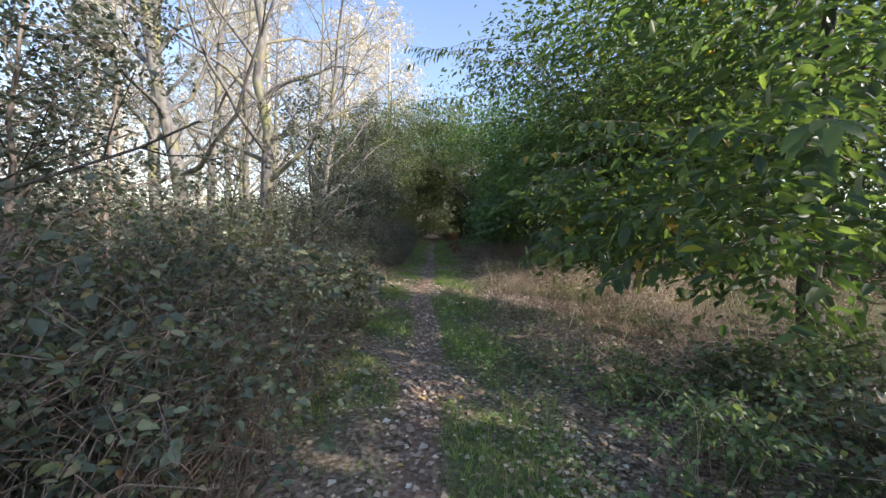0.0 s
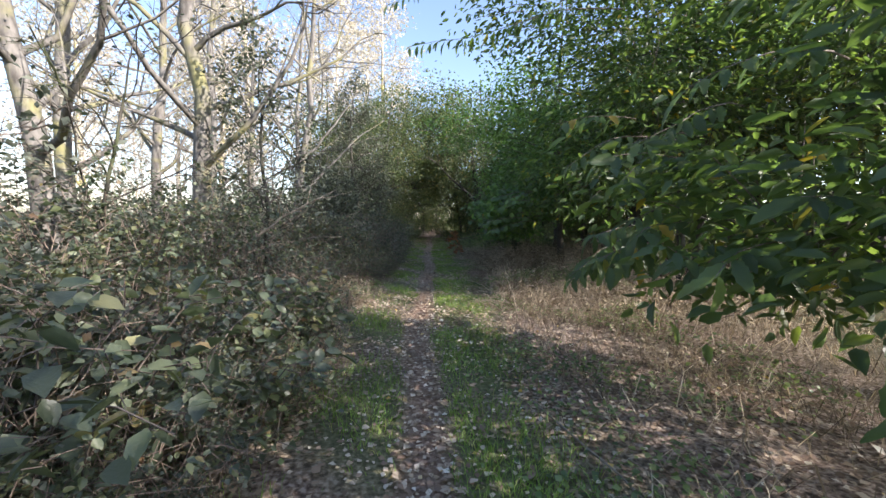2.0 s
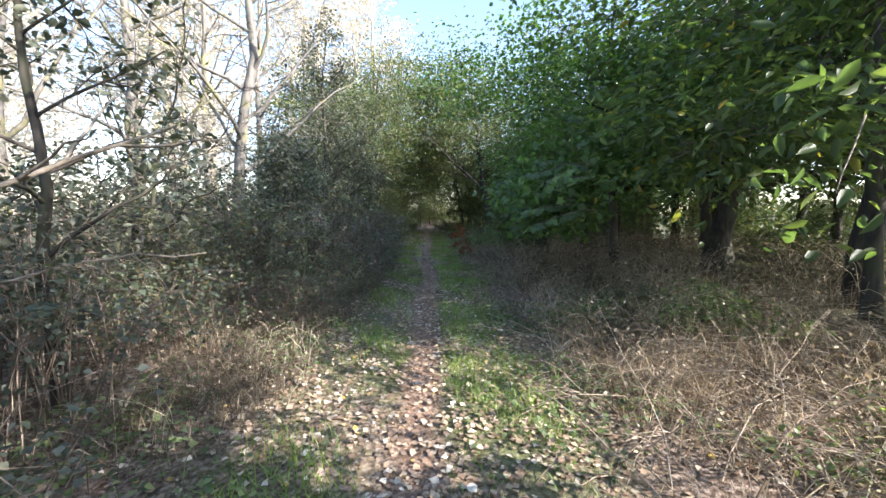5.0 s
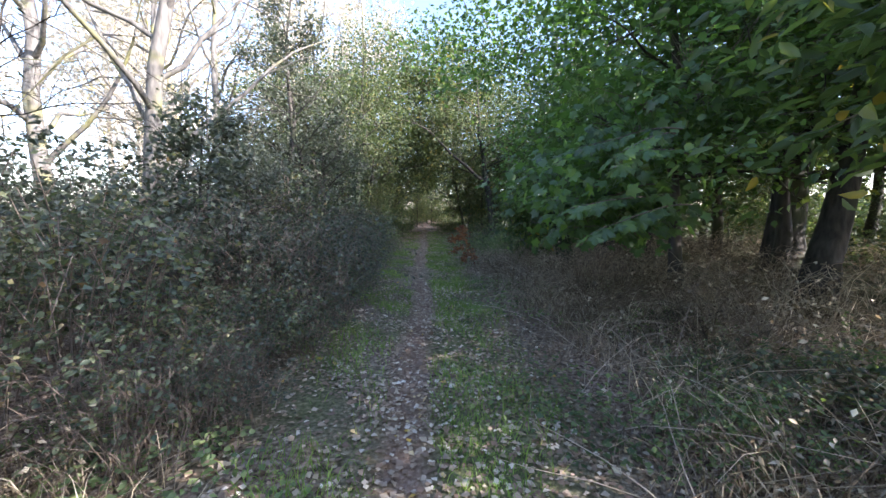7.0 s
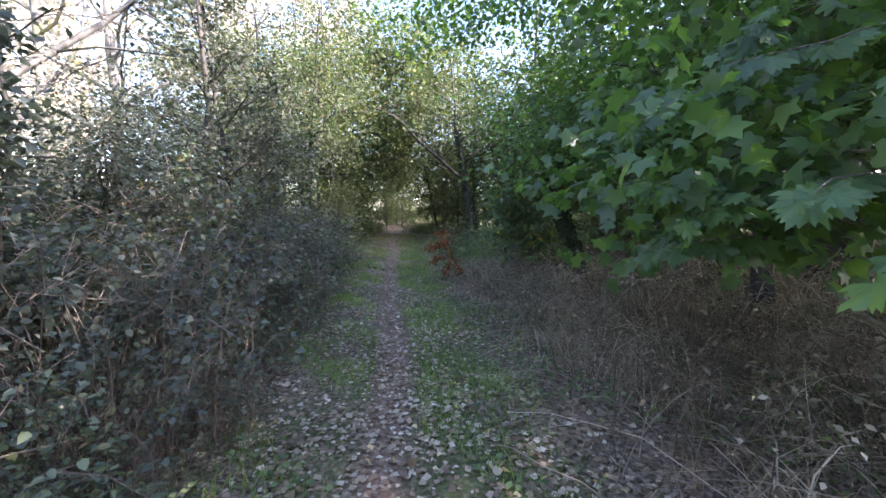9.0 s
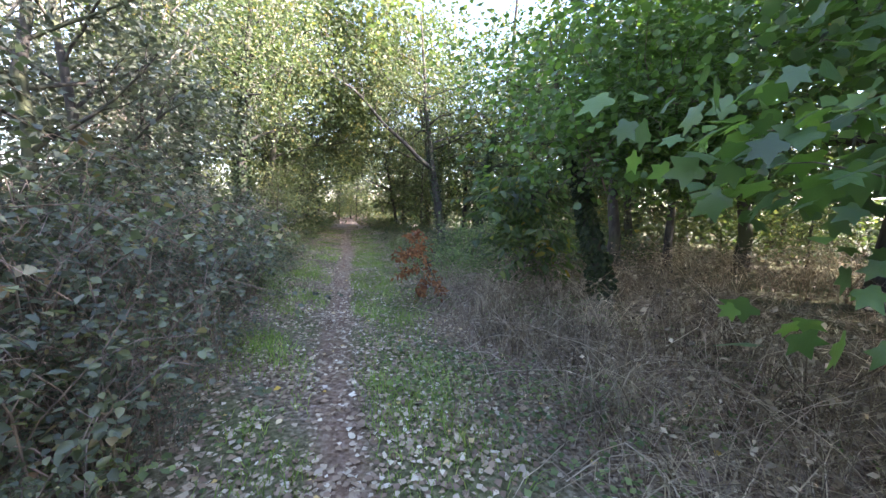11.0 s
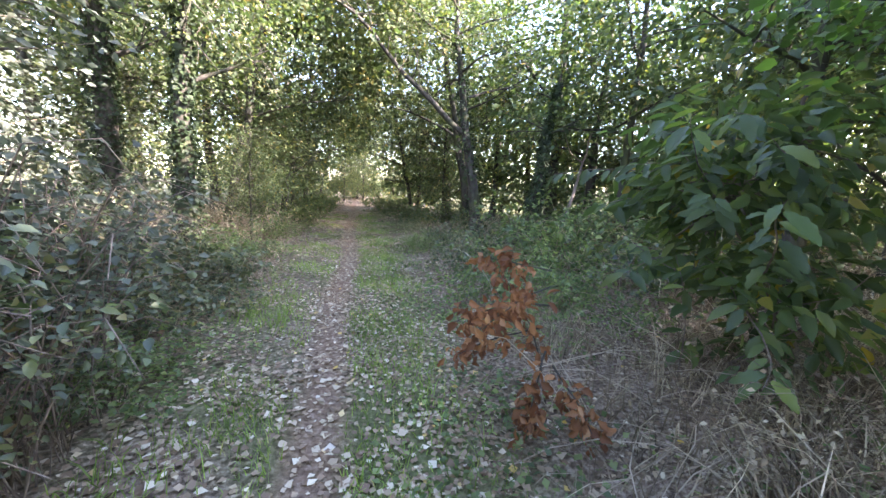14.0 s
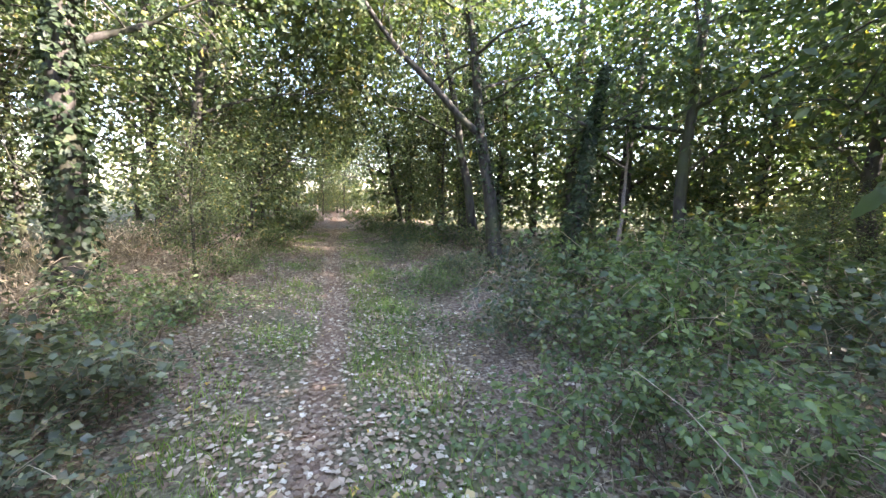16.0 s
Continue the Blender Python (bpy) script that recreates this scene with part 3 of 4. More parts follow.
tree("chestnut_tree", at(8.8, 17.4), 10, 0.42, "old chestnut with a thick dark trunk", M_BARK, M_CHEST, LEAF2, 0.19, (0.6, 0.3), 14, 0.2, 0.36, 0.4, 4, 2, 0, -0.03,
     fills=[((0, 0, 5.2), (3.2, 3.2, 3.2), 240)], group=WOOD, low=1.9, fper=24)
tree("chestnut_tree", at(6.2, 14.2), 8, 0.24, "chestnut with a leaning dark trunk", M_BARK, M_CHEST, LEAF2, 0.17, (1.5, 0.5), 12, 0.25, 0.36, 0.4, 4, 2, 0, -0.03,
     fills=[((0.5, 0, 4.8), (2.8, 2.8, 2.8), 240)], group=WOOD, low=1.7, fper=24)
tree("chestnut_tree", at(3.75, 18.05), 4.4, 0.115, "ivy-clad leaning chestnut trunk with leafy branches above", M_BARK, M_MAPLE, ROUND, 0.088, (-0.9, 0.7), 8, 0.55, 0.3, 0.25, 4, 2, 0, -0.06,
     fills=[((0.6, 0.3, 3.5), (2.7, 2.1, 1.9), 230), ((-1.7, -0.9, 5.2), (2.4, 2.2, 1.3), 120), ((0.1, -0.7, 2.9), (2.0, 1.3, 1.3), 110), ((-0.8, -0.5, 2.35), (1.1, 0.8, 0.65), 45), ((1.6, 0.2, 2.2), (1.5, 1.3, 0.8), 60)], group=WOOD, ivy=2000, ivy_top=0.6, low=1.35, pad=0.36, fper=36)
wood_back = tree("woodland_tree", at(8.4, 9.2), 9.5, 0.14, "woodland tree behind the trail edge with a green crown", M_BARK, M_WOOD, LEAF2, 0.155, (0.3, 0.2), 12, 0.2, 0.34, 0.4, 4, 2, 0, -0.03,
                 fills=[((0, 0, 4.9), (3.0, 3.0, 3.3), 160)], group=WOOD, low=1.3, fper=33, pad=0.42)
# Copies at negative y stand out of view, added to shade hedge and trail.
# Several more are set in the sun's path to keep hedge and bracken shaded.
for x, y, s in [(11.0, 15.0, 0.9), (11.0, 7.6, 1.0), (12.5, -4.6, 1.5), (7.9, 12.0, 0.95), (12.5, 11.5, 1.1), (13.5, 19.5, 1.1), (9.9, 21.0, 1.2), (7.6, 21.0, 0.75), (6.4, 21.5, 1.05), (5.7, -1.9, 1.05), (8.6, -4.4, 1.2), (9.9, 11.2, 1.05), (13.2, 14.2, 1.2), (12.6, 17.4, 1.0), (7.6, 16.3, 1.1), (6.7, 11.7, 1.15), (8.9, 24.0, 1.0), (6.9, 26.0, 1.0), (14.5, -0.5, 1.1), (-5.0, 33.0, 1.3), (5.2, 35.0, 1.3), (-6.8, 27.8, 1.15), (13.2, 26.0, 1.1)]:
    put(wood_back, x, y, rng.uniform(0, 360), s)

# ---------------------------------------------------------------- where the trail enters the wood
tree("ivy_tree", at(-2.95, 25.0), 9, 0.17, "dark ivy-clad trunk with leafy branches", M_BARK, M_LIGHT, LEAF2W, 0.085, (0.5, 0), 14, 0.35, 0.22, 0.7, 5, 3, 0, -0.04,
     fills=[((0.6, 0.2, 5.2), (2.6, 2.4, 2.2), 190), ((0.8, 0.8, 8.2), (2.4, 2.2, 2.2), 110)], ivy=3000, group=WOOD, low=2.6, fper=38)
tree("ivy_tree", at(-4.45, 25.9), 9.5, 0.22, "dark ivy-clad trunk beside the trail", M_BARK, M_WOOD, LEAF2W, 0.085, (-0.3, 0.2), 14, 0.35, 0.22, 0.7, 5, 3, 0, -0.04,
     fills=[((0, -0.5, 5.6), (2.6, 2.4, 2.2), 200)], ivy=3000, group=WOOD, low=2.2, fper=38)
arch = tree("ivy_tree", at(3.5, 27.6), 9, 0.17, "leaning dark tree with a long limb over the trail", M_BARK, M_LIGHT, LEAF2W, 0.085, (-1.1, 0.2), 14, 0.45, 0.3, 0.4, 5, 3, 0, -0.03,
            fills=[((-1.5, 0.6, 5.8), (3.2, 2.8, 2.0), 200), ((-3.4, 3.0, 7.4), (3.4, 3.0, 2.9), 240)], ivy=1000, group=WOOD, low=3.0, fper=34)
reach_limb = Sheaf()
lp = wander((-0.5, 0.1, 2.9), (-0.85, -0.15, 0.5), 5.6, 11, 0.17, 0.0)
tube(reach_limb, lp, np.linspace(0.085, 0.015, 11), 7)
for u in np.linspace(0.2, 0.95, 16):
    p0, d0 = along(lp, [u])
    tube(reach_limb, wander(p0[0], d0[0] * 0.4 + [rng.normal(0, 0.5), rng.normal(0, 0.5), 0.9], rng.uniform(0.7, 1.9), 6, 0.22), np.linspace(0.02, 0.004, 6), 4)
part("limb", reach_limb, M_BARK, arch, "long crooked limb reaching over the trail")
tree("ivy_tree", at(4.35, 26.0), 4.6, 0.15, "broken ivy-clad trunk leaning among undergrowth", M_BARK, M_WOOD, ROUND, 0.1, (0.5, 0.1), 6, 0.6, 0.25, 0.4, 4, 3, 5, -0.03, ivy=3200, ivy_top=0.95, group=WOOD, low=2.0)
hazel = tree("hazel_tree", at(-3.0, 29.9), 6.5, 0.07, "light green hazel thicket beside the trail", M_BARK, M_LIGHT, LEAF2W, 0.09, (0.2, 0), 10, 0.12, 0.34, 0.7, 4, 2, 0, -0.02,
             fills=[((0, 0, 3.0), (2.2, 2.2, 3.1), 250)], group=WOOD, low=0.2, fper=35, pad=0.34)
far_tree = tree("woodland_tree", at(7.4, 28.4), 10, 0.17, "woodland tree with a dense green crown", M_BARK, M_WOOD, LEAF2, 0.18, (0.4, 0), 10, 0.15, 0.34, 0.4, 4, 0, 0, -0.03,
                fills=[((0, 0, 5.0), (3.0, 3.0, 4.4), 170), ((0.3, 0.4, 1.6), (2.4, 2.4, 1.6), 50)], group=WOOD, fper=26, pad=0.4, low=0.1)
far_light = tree("woodland_tree", at(8.0, 34.0), 10, 0.15, "woodland tree with a yellowing green crown", M_BARK, M_LIGHT, LEAF2, 0.26, (-0.3, 0), 10, 0.15, 0.34, 0.4, 4, 0, 0, -0.03,
                 fills=[((0, 0, 4.8), (3.0, 3.0, 4.6), 170), ((-0.3, 0.2, 1.4), (2.6, 2.6, 1.5), 50)], group=WOOD, fper=14, pad=0.4, low=0.1)
for x, y, s in [(-3.0, 33.2, 1.0), (3.6, 32.6, 0.95), (-5.6, 28.6, 1.0), (3.2, 36.5, 1.05), (-2.9, 37.0, 1.1), (-2.3, 26.9, 0.45), (8.8, 27.6, 0.7), (0.7, 52.0, 1.0), (-0.9, 50.5, 0.85), (0.2, 54.5, 1.2), (9.8, 23.2, 0.5), (11.6, 20.6, 0.55), (12.8, 24.0, 0.6), (13.0, 17.8, 0.55), (7.2, 23.6, 0.4)]:
    put(hazel, x, y, rng.uniform(0, 360), s)
for k, (x, y, s) in enumerate([(-3.9, 41.0, 0.95), (3.9, 40.5, 0.95), (-3.6, 46, 1.0), (3.6, 45.5, 1.0), (-3.3, 51, 1.0), (3.2, 52.5, 1.0), (-1.2, 60, 1.1), (1.2, 64, 1.2), (8.3, 38, 1.0), (11.5, 29, 1.0), (14.5, 34, 1.1),
                               (-8.0, 31.5, 0.9), (-8.2, 39, 0.9), (10.8, 24.2, 1.05), (16.5, 25, 1.0), (8.5, 46, 1.1), (-8.2, 47, 1.0), (18.5, 16.5, 1.0), (18, 9.5, 1.0), (20.5, 31.5, 1.1), (17.5, -2, 1.0), (19.5, 11.5, 0.9), (19.5, 22, 1.0), (7, 54, 1.1), (-6.5, 56, 1.1), (15, 43, 1.2), (6.2, 33.8, 0.9), (-4.6, 36.0, 1.45), (4.9, 37.8, 1.5), (7.6, 31.0, 1.35), (10.5, 27.0, 0.75), (13.0, 30.0, 0.8), (15.5, 28.0, 0.8), (13.5, 22.5, 0.65), (10.2, 33.0, 0.8)]):
    put(far_light if y > 37 or x > 10 else far_tree, x, y, rng.uniform(0, 360), s)

over = tree("arching_tree", at(-2.8, 33.5), 7.5, 0.11, "slender tree arching over the trail", M_BARK, M_LIGHT, LEAF2W, 0.13, (1.6, 0), 9, 0.3, 0.3, 0.5, 4, 2, 0, -0.03,
            fills=[((2.2, 0, 5.4), (2.9, 2.8, 2.8), 230)], group=WOOD, low=2.5, fper=28, pad=0.36)
for x, y, turn, s in [(-3.5, 29.3, 0, 1.35), (4.3, 31.0, 180, 1.4), (2.9, 36.5, 180, 1.0), (-2.9, 40.5, 0, 1.05), (2.9, 45, 180, 1.05), (-2.9, 50, 0, 1.1)]:
    put(over, x, y, turn, s)

# undergrowth
UNDER = "undergrowth by the trail"
under = [bush("undergrowth_bush", at(2.9, 22.4), 1.5, 0.95, "green nettle and bramble undergrowth beside the trail", M_HERB, 55, 12, 0.072, cane_mat=M_STRAW, group=UNDER),
         bush("undergrowth_bush", at(-2.3, 22.6), 1.4, 0.8, "grey-green bramble undergrowth beside the trail", M_BRAMBLE, 55, 12, 0.068, LEAF2W, cane_mat=M_STRAW, group=UNDER),
         bush("undergrowth_bush", at(3.3, 30.5), 1.5, 0.9, "brown and green undergrowth at the trail edge", M_LIGHT, 45, 14, 0.1, LEAF2, group=UNDER)]
for k, (x, y, s) in enumerate([(1.9, 21.8, 0.75), (2.2, 23.4, 0.9), (3.8, 23.8, 1.35), (4.4, 21.6, 1.15), (5.6, 23.4, 1.5), (3.2, 25.2, 1.0), (2.6, 20.9, 0.7), (-1.9, 21.2, 0.8), (-3.2, 20.8, 1.2), (-4.2, 24, 1.2), (1.95, 2.0, 0.62), (2.7, 2.9, 0.7), (1.75, 3.1, 0.45), (3.2, 1.9, 0.85), (3.5, 3.0, 0.8), (2.5, 1.3, 0.7), (1.9, 0.9, 0.5), (3.6, 0.6, 0.9), (2.0, 10.9, 0.5), (2.8, 10.8, 0.6), (3.5, 11.1, 0.65), (2.4, 11.5, 0.45), (3.2, 10.2, 0.6), (-1.6, 21.9, 0.55), (-1.5, 20.1, 0.5), (-1.65, 22.9, 0.6), (-2.3, 24.0, 0.8), (-1.8, 24.9, 0.5), (1.7, 25.8, 0.5), (2.3, 26.8, 0.6), (-1.7, 27.6, 0.5), (1.75, 29.2, 0.55)]):
    put(under[k % 2], x, y, rng.uniform(0, 360), s)
for x, y, s in [(-2.2, 35, 0.8), (2.5, 34.6, 0.8), (-2.2, 39.5, 0.9), (2.5, 39, 0.9), (-2.2, 44, 1.0), (2.4, 44.5, 1.0), (6.6, 25.8, 1.3), (8.4, 24.4, 1.3), (7.4, 22.6, 1.1), (6.5, 28.5, 1.3), (9.5, 28, 1.5), (11.5, 17.5, 1.2), (13, 14, 1.4), (14.5, 9, 1.5), (15.5, 16, 1.6), (16, 12, 1.7), (-1.9, 31.3, 0.7), (2.0, 31, 0.7), (-1.6, 37, 0.7), (1.5, 36.5, 0.7), (-1.4, 42, 0.8), (1.3, 42.5, 0.8)]:
    put(under[2], x, y, rng.uniform(0, 360), s)

bare = bush("bramble_bush", at(-1.4, 2.1), 1.1, 1.1, "bare brown bramble canes with few leaves", M_BRAMBLE, 150, 3, 0.05, LEAF4, M_CANE, HEDGE, 0.5, 0.3, True, 0.0045)
for x, y, s in [(-1.4, 3.0, 0.9), (-1.4, 1.4, 0.95), (-1.75, 2.3, 1.15), (-1.35, 3.7, 0.7), (-1.55, 0.9, 1.05), (-2.2, 2.5, 1.3), (-2.3, 1.3, 1.35), (-1.9, 4.2, 1.0), (-1.7, 10.9, 0.8), (-1.6, 13.0, 0.8), (-1.6, 16.0, 0.9), (-1.7, 19.2, 0.7)]:
    put(bare, x, y, rng.uniform(0, 360), s)

for x, y in ((0.3, 57.0), (-1.7, 55.5), (1.8, 58.0)):
    put(under[2], x, y, rng.uniform(0, 360), 2.2)

# thicket along the far side of the wood
for y in range(-3, 33, 4):
    put(under[2], 22.5 + 1.5 * math.sin(y), y, rng.uniform(0, 360), 3.0)

# dead bracken and bramble stems under the trees
BRACKEN = "dead bracken beside the trail"
dead = [bush("dead_bracken", at(2.5, 12.6), 1.3, 0.62, "tangle of dead brown bracken stems", M_STRAW, 100, 4, 0.05, LEAF2, M_STRAW, BRACKEN, 0.95, 0.1, False, 0.004, "dead bracken"),
        bush("dead_bracken", at(3.0, 7.6), 1.4, 0.75, "tangle of dead brown bracken stems and dry leaves", M_STRAW, 100, 6, 0.05, LEAF2, M_STRAW, BRACKEN, 0.9, 0.1, False, 0.004, "dead bracken")]
for k, (x, y, s) in enumerate([(2.2, 8.9, 0.8), (2.3, 10.3, 0.85), (3.5, 10.4, 1.1), (3.6, 12.4, 1.15), (2.4, 14.2, 0.9), (3.4, 14.8, 1.1), (2.2, 15.6, 0.9), (3.3, 16.4, 1.1), (2.1, 17.0, 0.75), (2.5, 18.2, 0.8), (4.6, 17.0, 1.2), (5.0, 13.0, 1.2), (5.0, 9.0, 1.2), (4.4, 7.2, 1.1),
                               (2.6, 6.2, 0.7), (3.7, 19.3, 0.9), (5.2, 19.4, 1.1), (6.6, 11.4, 1.3), (6.8, 16.0, 1.3), (7.2, 7.0, 1.3), (8.2, 19.6, 1.4), (7.2, 20.6, 1.3), (9.4, 21.8, 1.5), (10.8, 19.2, 1.5), (8.6, 22.9, 1.4), (8.6, 14.0, 1.4), (9.5, 10.5, 1.5), (9.0, 18.8, 1.4), (10.5, 16.0, 1.5), (-3.0, 24.4, 1.0), (-2.6, 26.6, 1.0), (-3.6, 28.2, 1.1), (-2.2, 28.6, 0.7), (2.6, 28.6, 0.7), (4.3, 29.5, 1.0), (-1.8, 9.2, 0.75), (-2.3, 10.4, 0.8)]):
    put(dead[k % 2], x, y, rng.uniform(0, 360), s)

# ---------------------------------------------------------------- ground cover


def blades(sheaf, x, y, h, width, lean=0.5, curl=0.5, long=True):
    """Bent grass blades rooted at the places given."""
    n = len(x)
    z = ground_z(x, y) - 0.01
    a = rng.uniform(0, 6.283, n)
    way = np.stack([np.cos(a), np.sin(a)], -1) * (lean * rng.uniform(0.2, 1.2, n))[:, None]
    b = rng.uniform(0, 6.283, n)
    sx = np.stack([np.cos(b), np.sin(b)], -1)
    rows = []
    for u, w in (((0, 1.0), (0.4, 0.8), (0.75, 0.5), (1.0, 0.12)) if long else ((0, 1.0), (0.55, 0.75), (1.0, 0.12))):
        cx = x + way[:, 0] * h * u ** 1.7
        cy = y + way[:, 1] * h * u ** 1.7
        cz = z + h * (u - curl * lean * u ** 2.6 * 0.6)
        for s in (-1, 1):
            rows.append(np.stack([cx + s * sx[:, 0] * width * w, cy + s * sx[:, 1] * width * w, cz], -1))
    v = np.stack(rows, 1).reshape(-1, 3)
    f = np.array([(0, 1, 3, 2), (2, 3, 5, 4), (4, 5, 7, 6)][:len(rows) // 2 - 1])[None] + (np.arange(n) * len(rows))[:, None, None]
    sheaf.add(v, f.reshape(-1, 4))


def field(n, x0, x1, y0, y1, keep):
    x, y = rng.uniform(x0, x1, n), rng.uniform(y0, y1, n)
    k = rng.uniform(0, 1, n) < keep(x - trail_x(y), x, y)
    return x[k], y[k]


grass = Sheaf()
x, y = field(150000, -1.3, 1.3, 0.5, 36, lambda d, x, y: np.clip((np.abs(d) - 0.14) * 8, 0, 1) * np.clip((1.25 - np.abs(d)) * 1.3, 0, 1) * np.clip(patchy(x, y, 1.2) * 2.4 - 0.65 + 0.5 * (patchy(x, y, 3.1, 6.0) - 0.5), 0.03, 1) * np.clip(1.35 - (y - 19) / 10, 0.3, 1))
blades(grass, x, y, rng.uniform(0.04, 0.13, len(x)) * (1 + 0.5 * (np.abs(x) > 0.6)), 0.0034, 0.8, 0.5, False)
thing("grass", grass, M_GRASS, "short green grass on both sides of the trail", "grass", kind="stuff")

straw = Sheaf()
x, y = field(28000, 0.8, 8, 4.0, 21.5, lambda d, x, y: np.clip((d - 0.95 - 0.25 * np.sin(y)) * 1.6, 0, 1) * np.clip((7.5 - d) / 5, 0.1, 1) * np.clip(patchy(x, y, 0.9, 2.0) * 2 - 0.35, 0.12, 1))
blades(straw, x, y, rng.uniform(0.15, 0.7, len(x)) * np.clip((x - 0.6) * 1.1, 0.4, 1), 0.0035, 1.3, 0.9)
x, y = field(7000, -3.2, -0.9, 7.6, 11.6, lambda d, x, y: np.exp(-((x + 1.85) / 0.55) ** 2 - ((y - 9.5) / 1.1) ** 2))
blades(straw, x, y, rng.uniform(0.15, 0.6, len(x)), 0.003, 0.9, 0.7)
x, y = field(7000, -6, -1.0, 20, 32, lambda d, x, y: np.clip((-d - 1.1), 0, 1) * patchy(x, y, 0.8, 4))
blades(straw, x, y, rng.uniform(0.2, 0.9, len(x)), 0.0035, 0.9, 0.7)
x, y = field(3000, 1.1, 7, 4.0, 26, lambda d, x, y: np.clip((d - 1.1) * 1.2, 0, 1) * np.clip(patchy(x, y, 0.7, 3.0) * 1.8 - 0.3, 0.1, 1))
blades(straw, x, y, rng.uniform(0.5, 0.95, len(x)) * np.clip(x - 0.7, 0.4, 1), 0.005, 1.5, 1.0)
thing("dry_grass", straw, M_STRAW, "tall dry straw-coloured grass and dead stems under the trees", "dry grass", kind="stuff")

stems = Sheaf()
x, y = field(26000, 1.3, 7.5, 8.8, 20.4, lambda d, x, y: np.clip((d - 1.35 - 0.25 * np.sin(1.7 * y)) * 1.6, 0, 1) * np.clip((8 - d) / 5, 0.2, 1) * np.clip(patchy(x, y, 2.4, 7.0) * 3.4 - 1.25, 0.04, 1))
blades(stems, x, y, rng.uniform(0.25, 0.85, len(x)) * np.clip(x - 0.7, 0.4, 1) * (0.55 + 0.6 * patchy(x, y, 2.4, 7.0)), 0.005, 0.95, 0.7)
thing("dead_stalks", stems, M_STRAW, "thicket of upright and bent dead stalks under the trees", "dead stalks", kind="stuff")

stalks = Sheaf()
x, y = field(2600, 0.95, 5.5, 8.0, 20.5, lambda d, x, y: np.clip((d - 1.05) * 1.4, 0, 1) * np.clip(patchy(x, y, 0.8, 9.0) * 2 - 0.4, 0.12, 1))
for px, py in zip(x, y):
    a = rng.uniform(0, 6.283)
    tube(stalks, wander((px, py, float(ground_z(px, py))), (math.cos(a), math.sin(a), rng.uniform(0.4, 1.5)), rng.uniform(0.6, 1.4), 6, 0.14, -0.22), np.linspace(0.0048, 0.0016, 6), 3)
thing("bent_stalks", stalks, M_STALK, "pale tan bent stalks lying over the dead undergrowth", "dead stalks", kind="stuff")

herbs = Sheaf()
x, y = field(130000, -2.6, 3.6, -0.5, 36, lambda d, x, y: np.clip(np.abs(d) - 0.25, 0, 1) * np.clip(patchy(x, y, 1.1, 5.0) * 2.2 - 0.8, 0, 1))
c = np.stack([x, y, ground_z(x, y) + rng.uniform(0.01, 0.12, len(x)) * np.clip(np.abs(x), 0.3, 1.5)], -1)
spray(herbs, LEAF2W, c, 0.05, 0.1, 1.6)
thing("herb_layer", herbs, M_HERB, "low green herbs and seedlings on the forest floor", "ground cover", kind="stuff")

fallen = Sheaf()
x, y = field(240000, -2.2, 3.4, 0.8, 38, lambda d, x, y: np.where((np.abs(d) > 0.2) & (np.abs(d) < 0.85), np.clip(0.25 + (y - 6) / 6, 0.25, 0.85), 1.0) * np.clip((1.9 - np.abs(d - 0.15)) / 1.2, np.where(y > 8, 0.32, 0.26), 1) * np.maximum(np.clip(patchy(x, y, 1.6, 1.0) * 1.6 - 0.1, 0.15, 0.9), 0.42 * (np.abs(d) < 0.2)))
c = np.stack([x, y, ground_z(x, y) + rng.uniform(0.004, 0.018, len(x))], -1)
n = len(x)
tip = rng.normal(0, 1, (n, 3)) * [1, 1, 0.12]
leaves(fallen, LEAF2W, c, tip, rng.normal(0, 0.22, (n, 3)) + [0, 0, 1.0], rng.uniform(0.024, 0.058, n) * np.where(rng.uniform(0, 1, n) < 0.15, 1.35, 1.0))
leaf_litter = thing("leaf_litter", fallen, M_FALLEN, "scattered pale grey and tan fallen leaves", "fallen leaves", kind="stuff")


def fallen_leaf(seed):
    """A broad dry leaf with a short stalk and turned-up edges."""
    g = np.random.default_rng(seed)
    ring = [(0.0, 0.0), (0.2, 0.1), (0.4, 0.28), (0.43, 0.5), (0.27, 0.78), (0.0, 1.0), (-0.27, 0.78), (-0.43, 0.5), (-0.4, 0.28), (-0.2, 0.1)]
    v = [(0, 0.45, 0.0)] + [(x * g.uniform(0.85, 1.1), y, 0.18 * abs(x) + 0.06 * g.uniform(-0.5, 1.0)) for x, y in ring] + [(0.015, -0.35, 0.03), (-0.015, -0.35, 0.03)]
    k = len(ring)
    sh = Sheaf()
    sh.add(v, [(0, 1 + i, 1 + (i + 1) % k) for i in range(k)] + [(1, 11, 12)])
    return sh.mesh("fallen_leaf", M_FALLEN)


SINGLE = [fallen_leaf(k) for k in range(4)]
for k in range(290):
    y = rng.uniform(1.6, 23.5)
    x = float(trail_x(y)) + rng.normal(0.1, 0.55)
    ob = new("fallen_leaf", SINGLE[k % 4])
    ob.parent = leaf_litter
    ob.matrix_local = pose(x, y, float(ground_z(x, y)) + 0.022, rng.normal(0, 14), rng.normal(0, 14), rng.uniform(0, 360)) @ Matrix.Scale(rng.uniform(0.04, 0.07), 4)

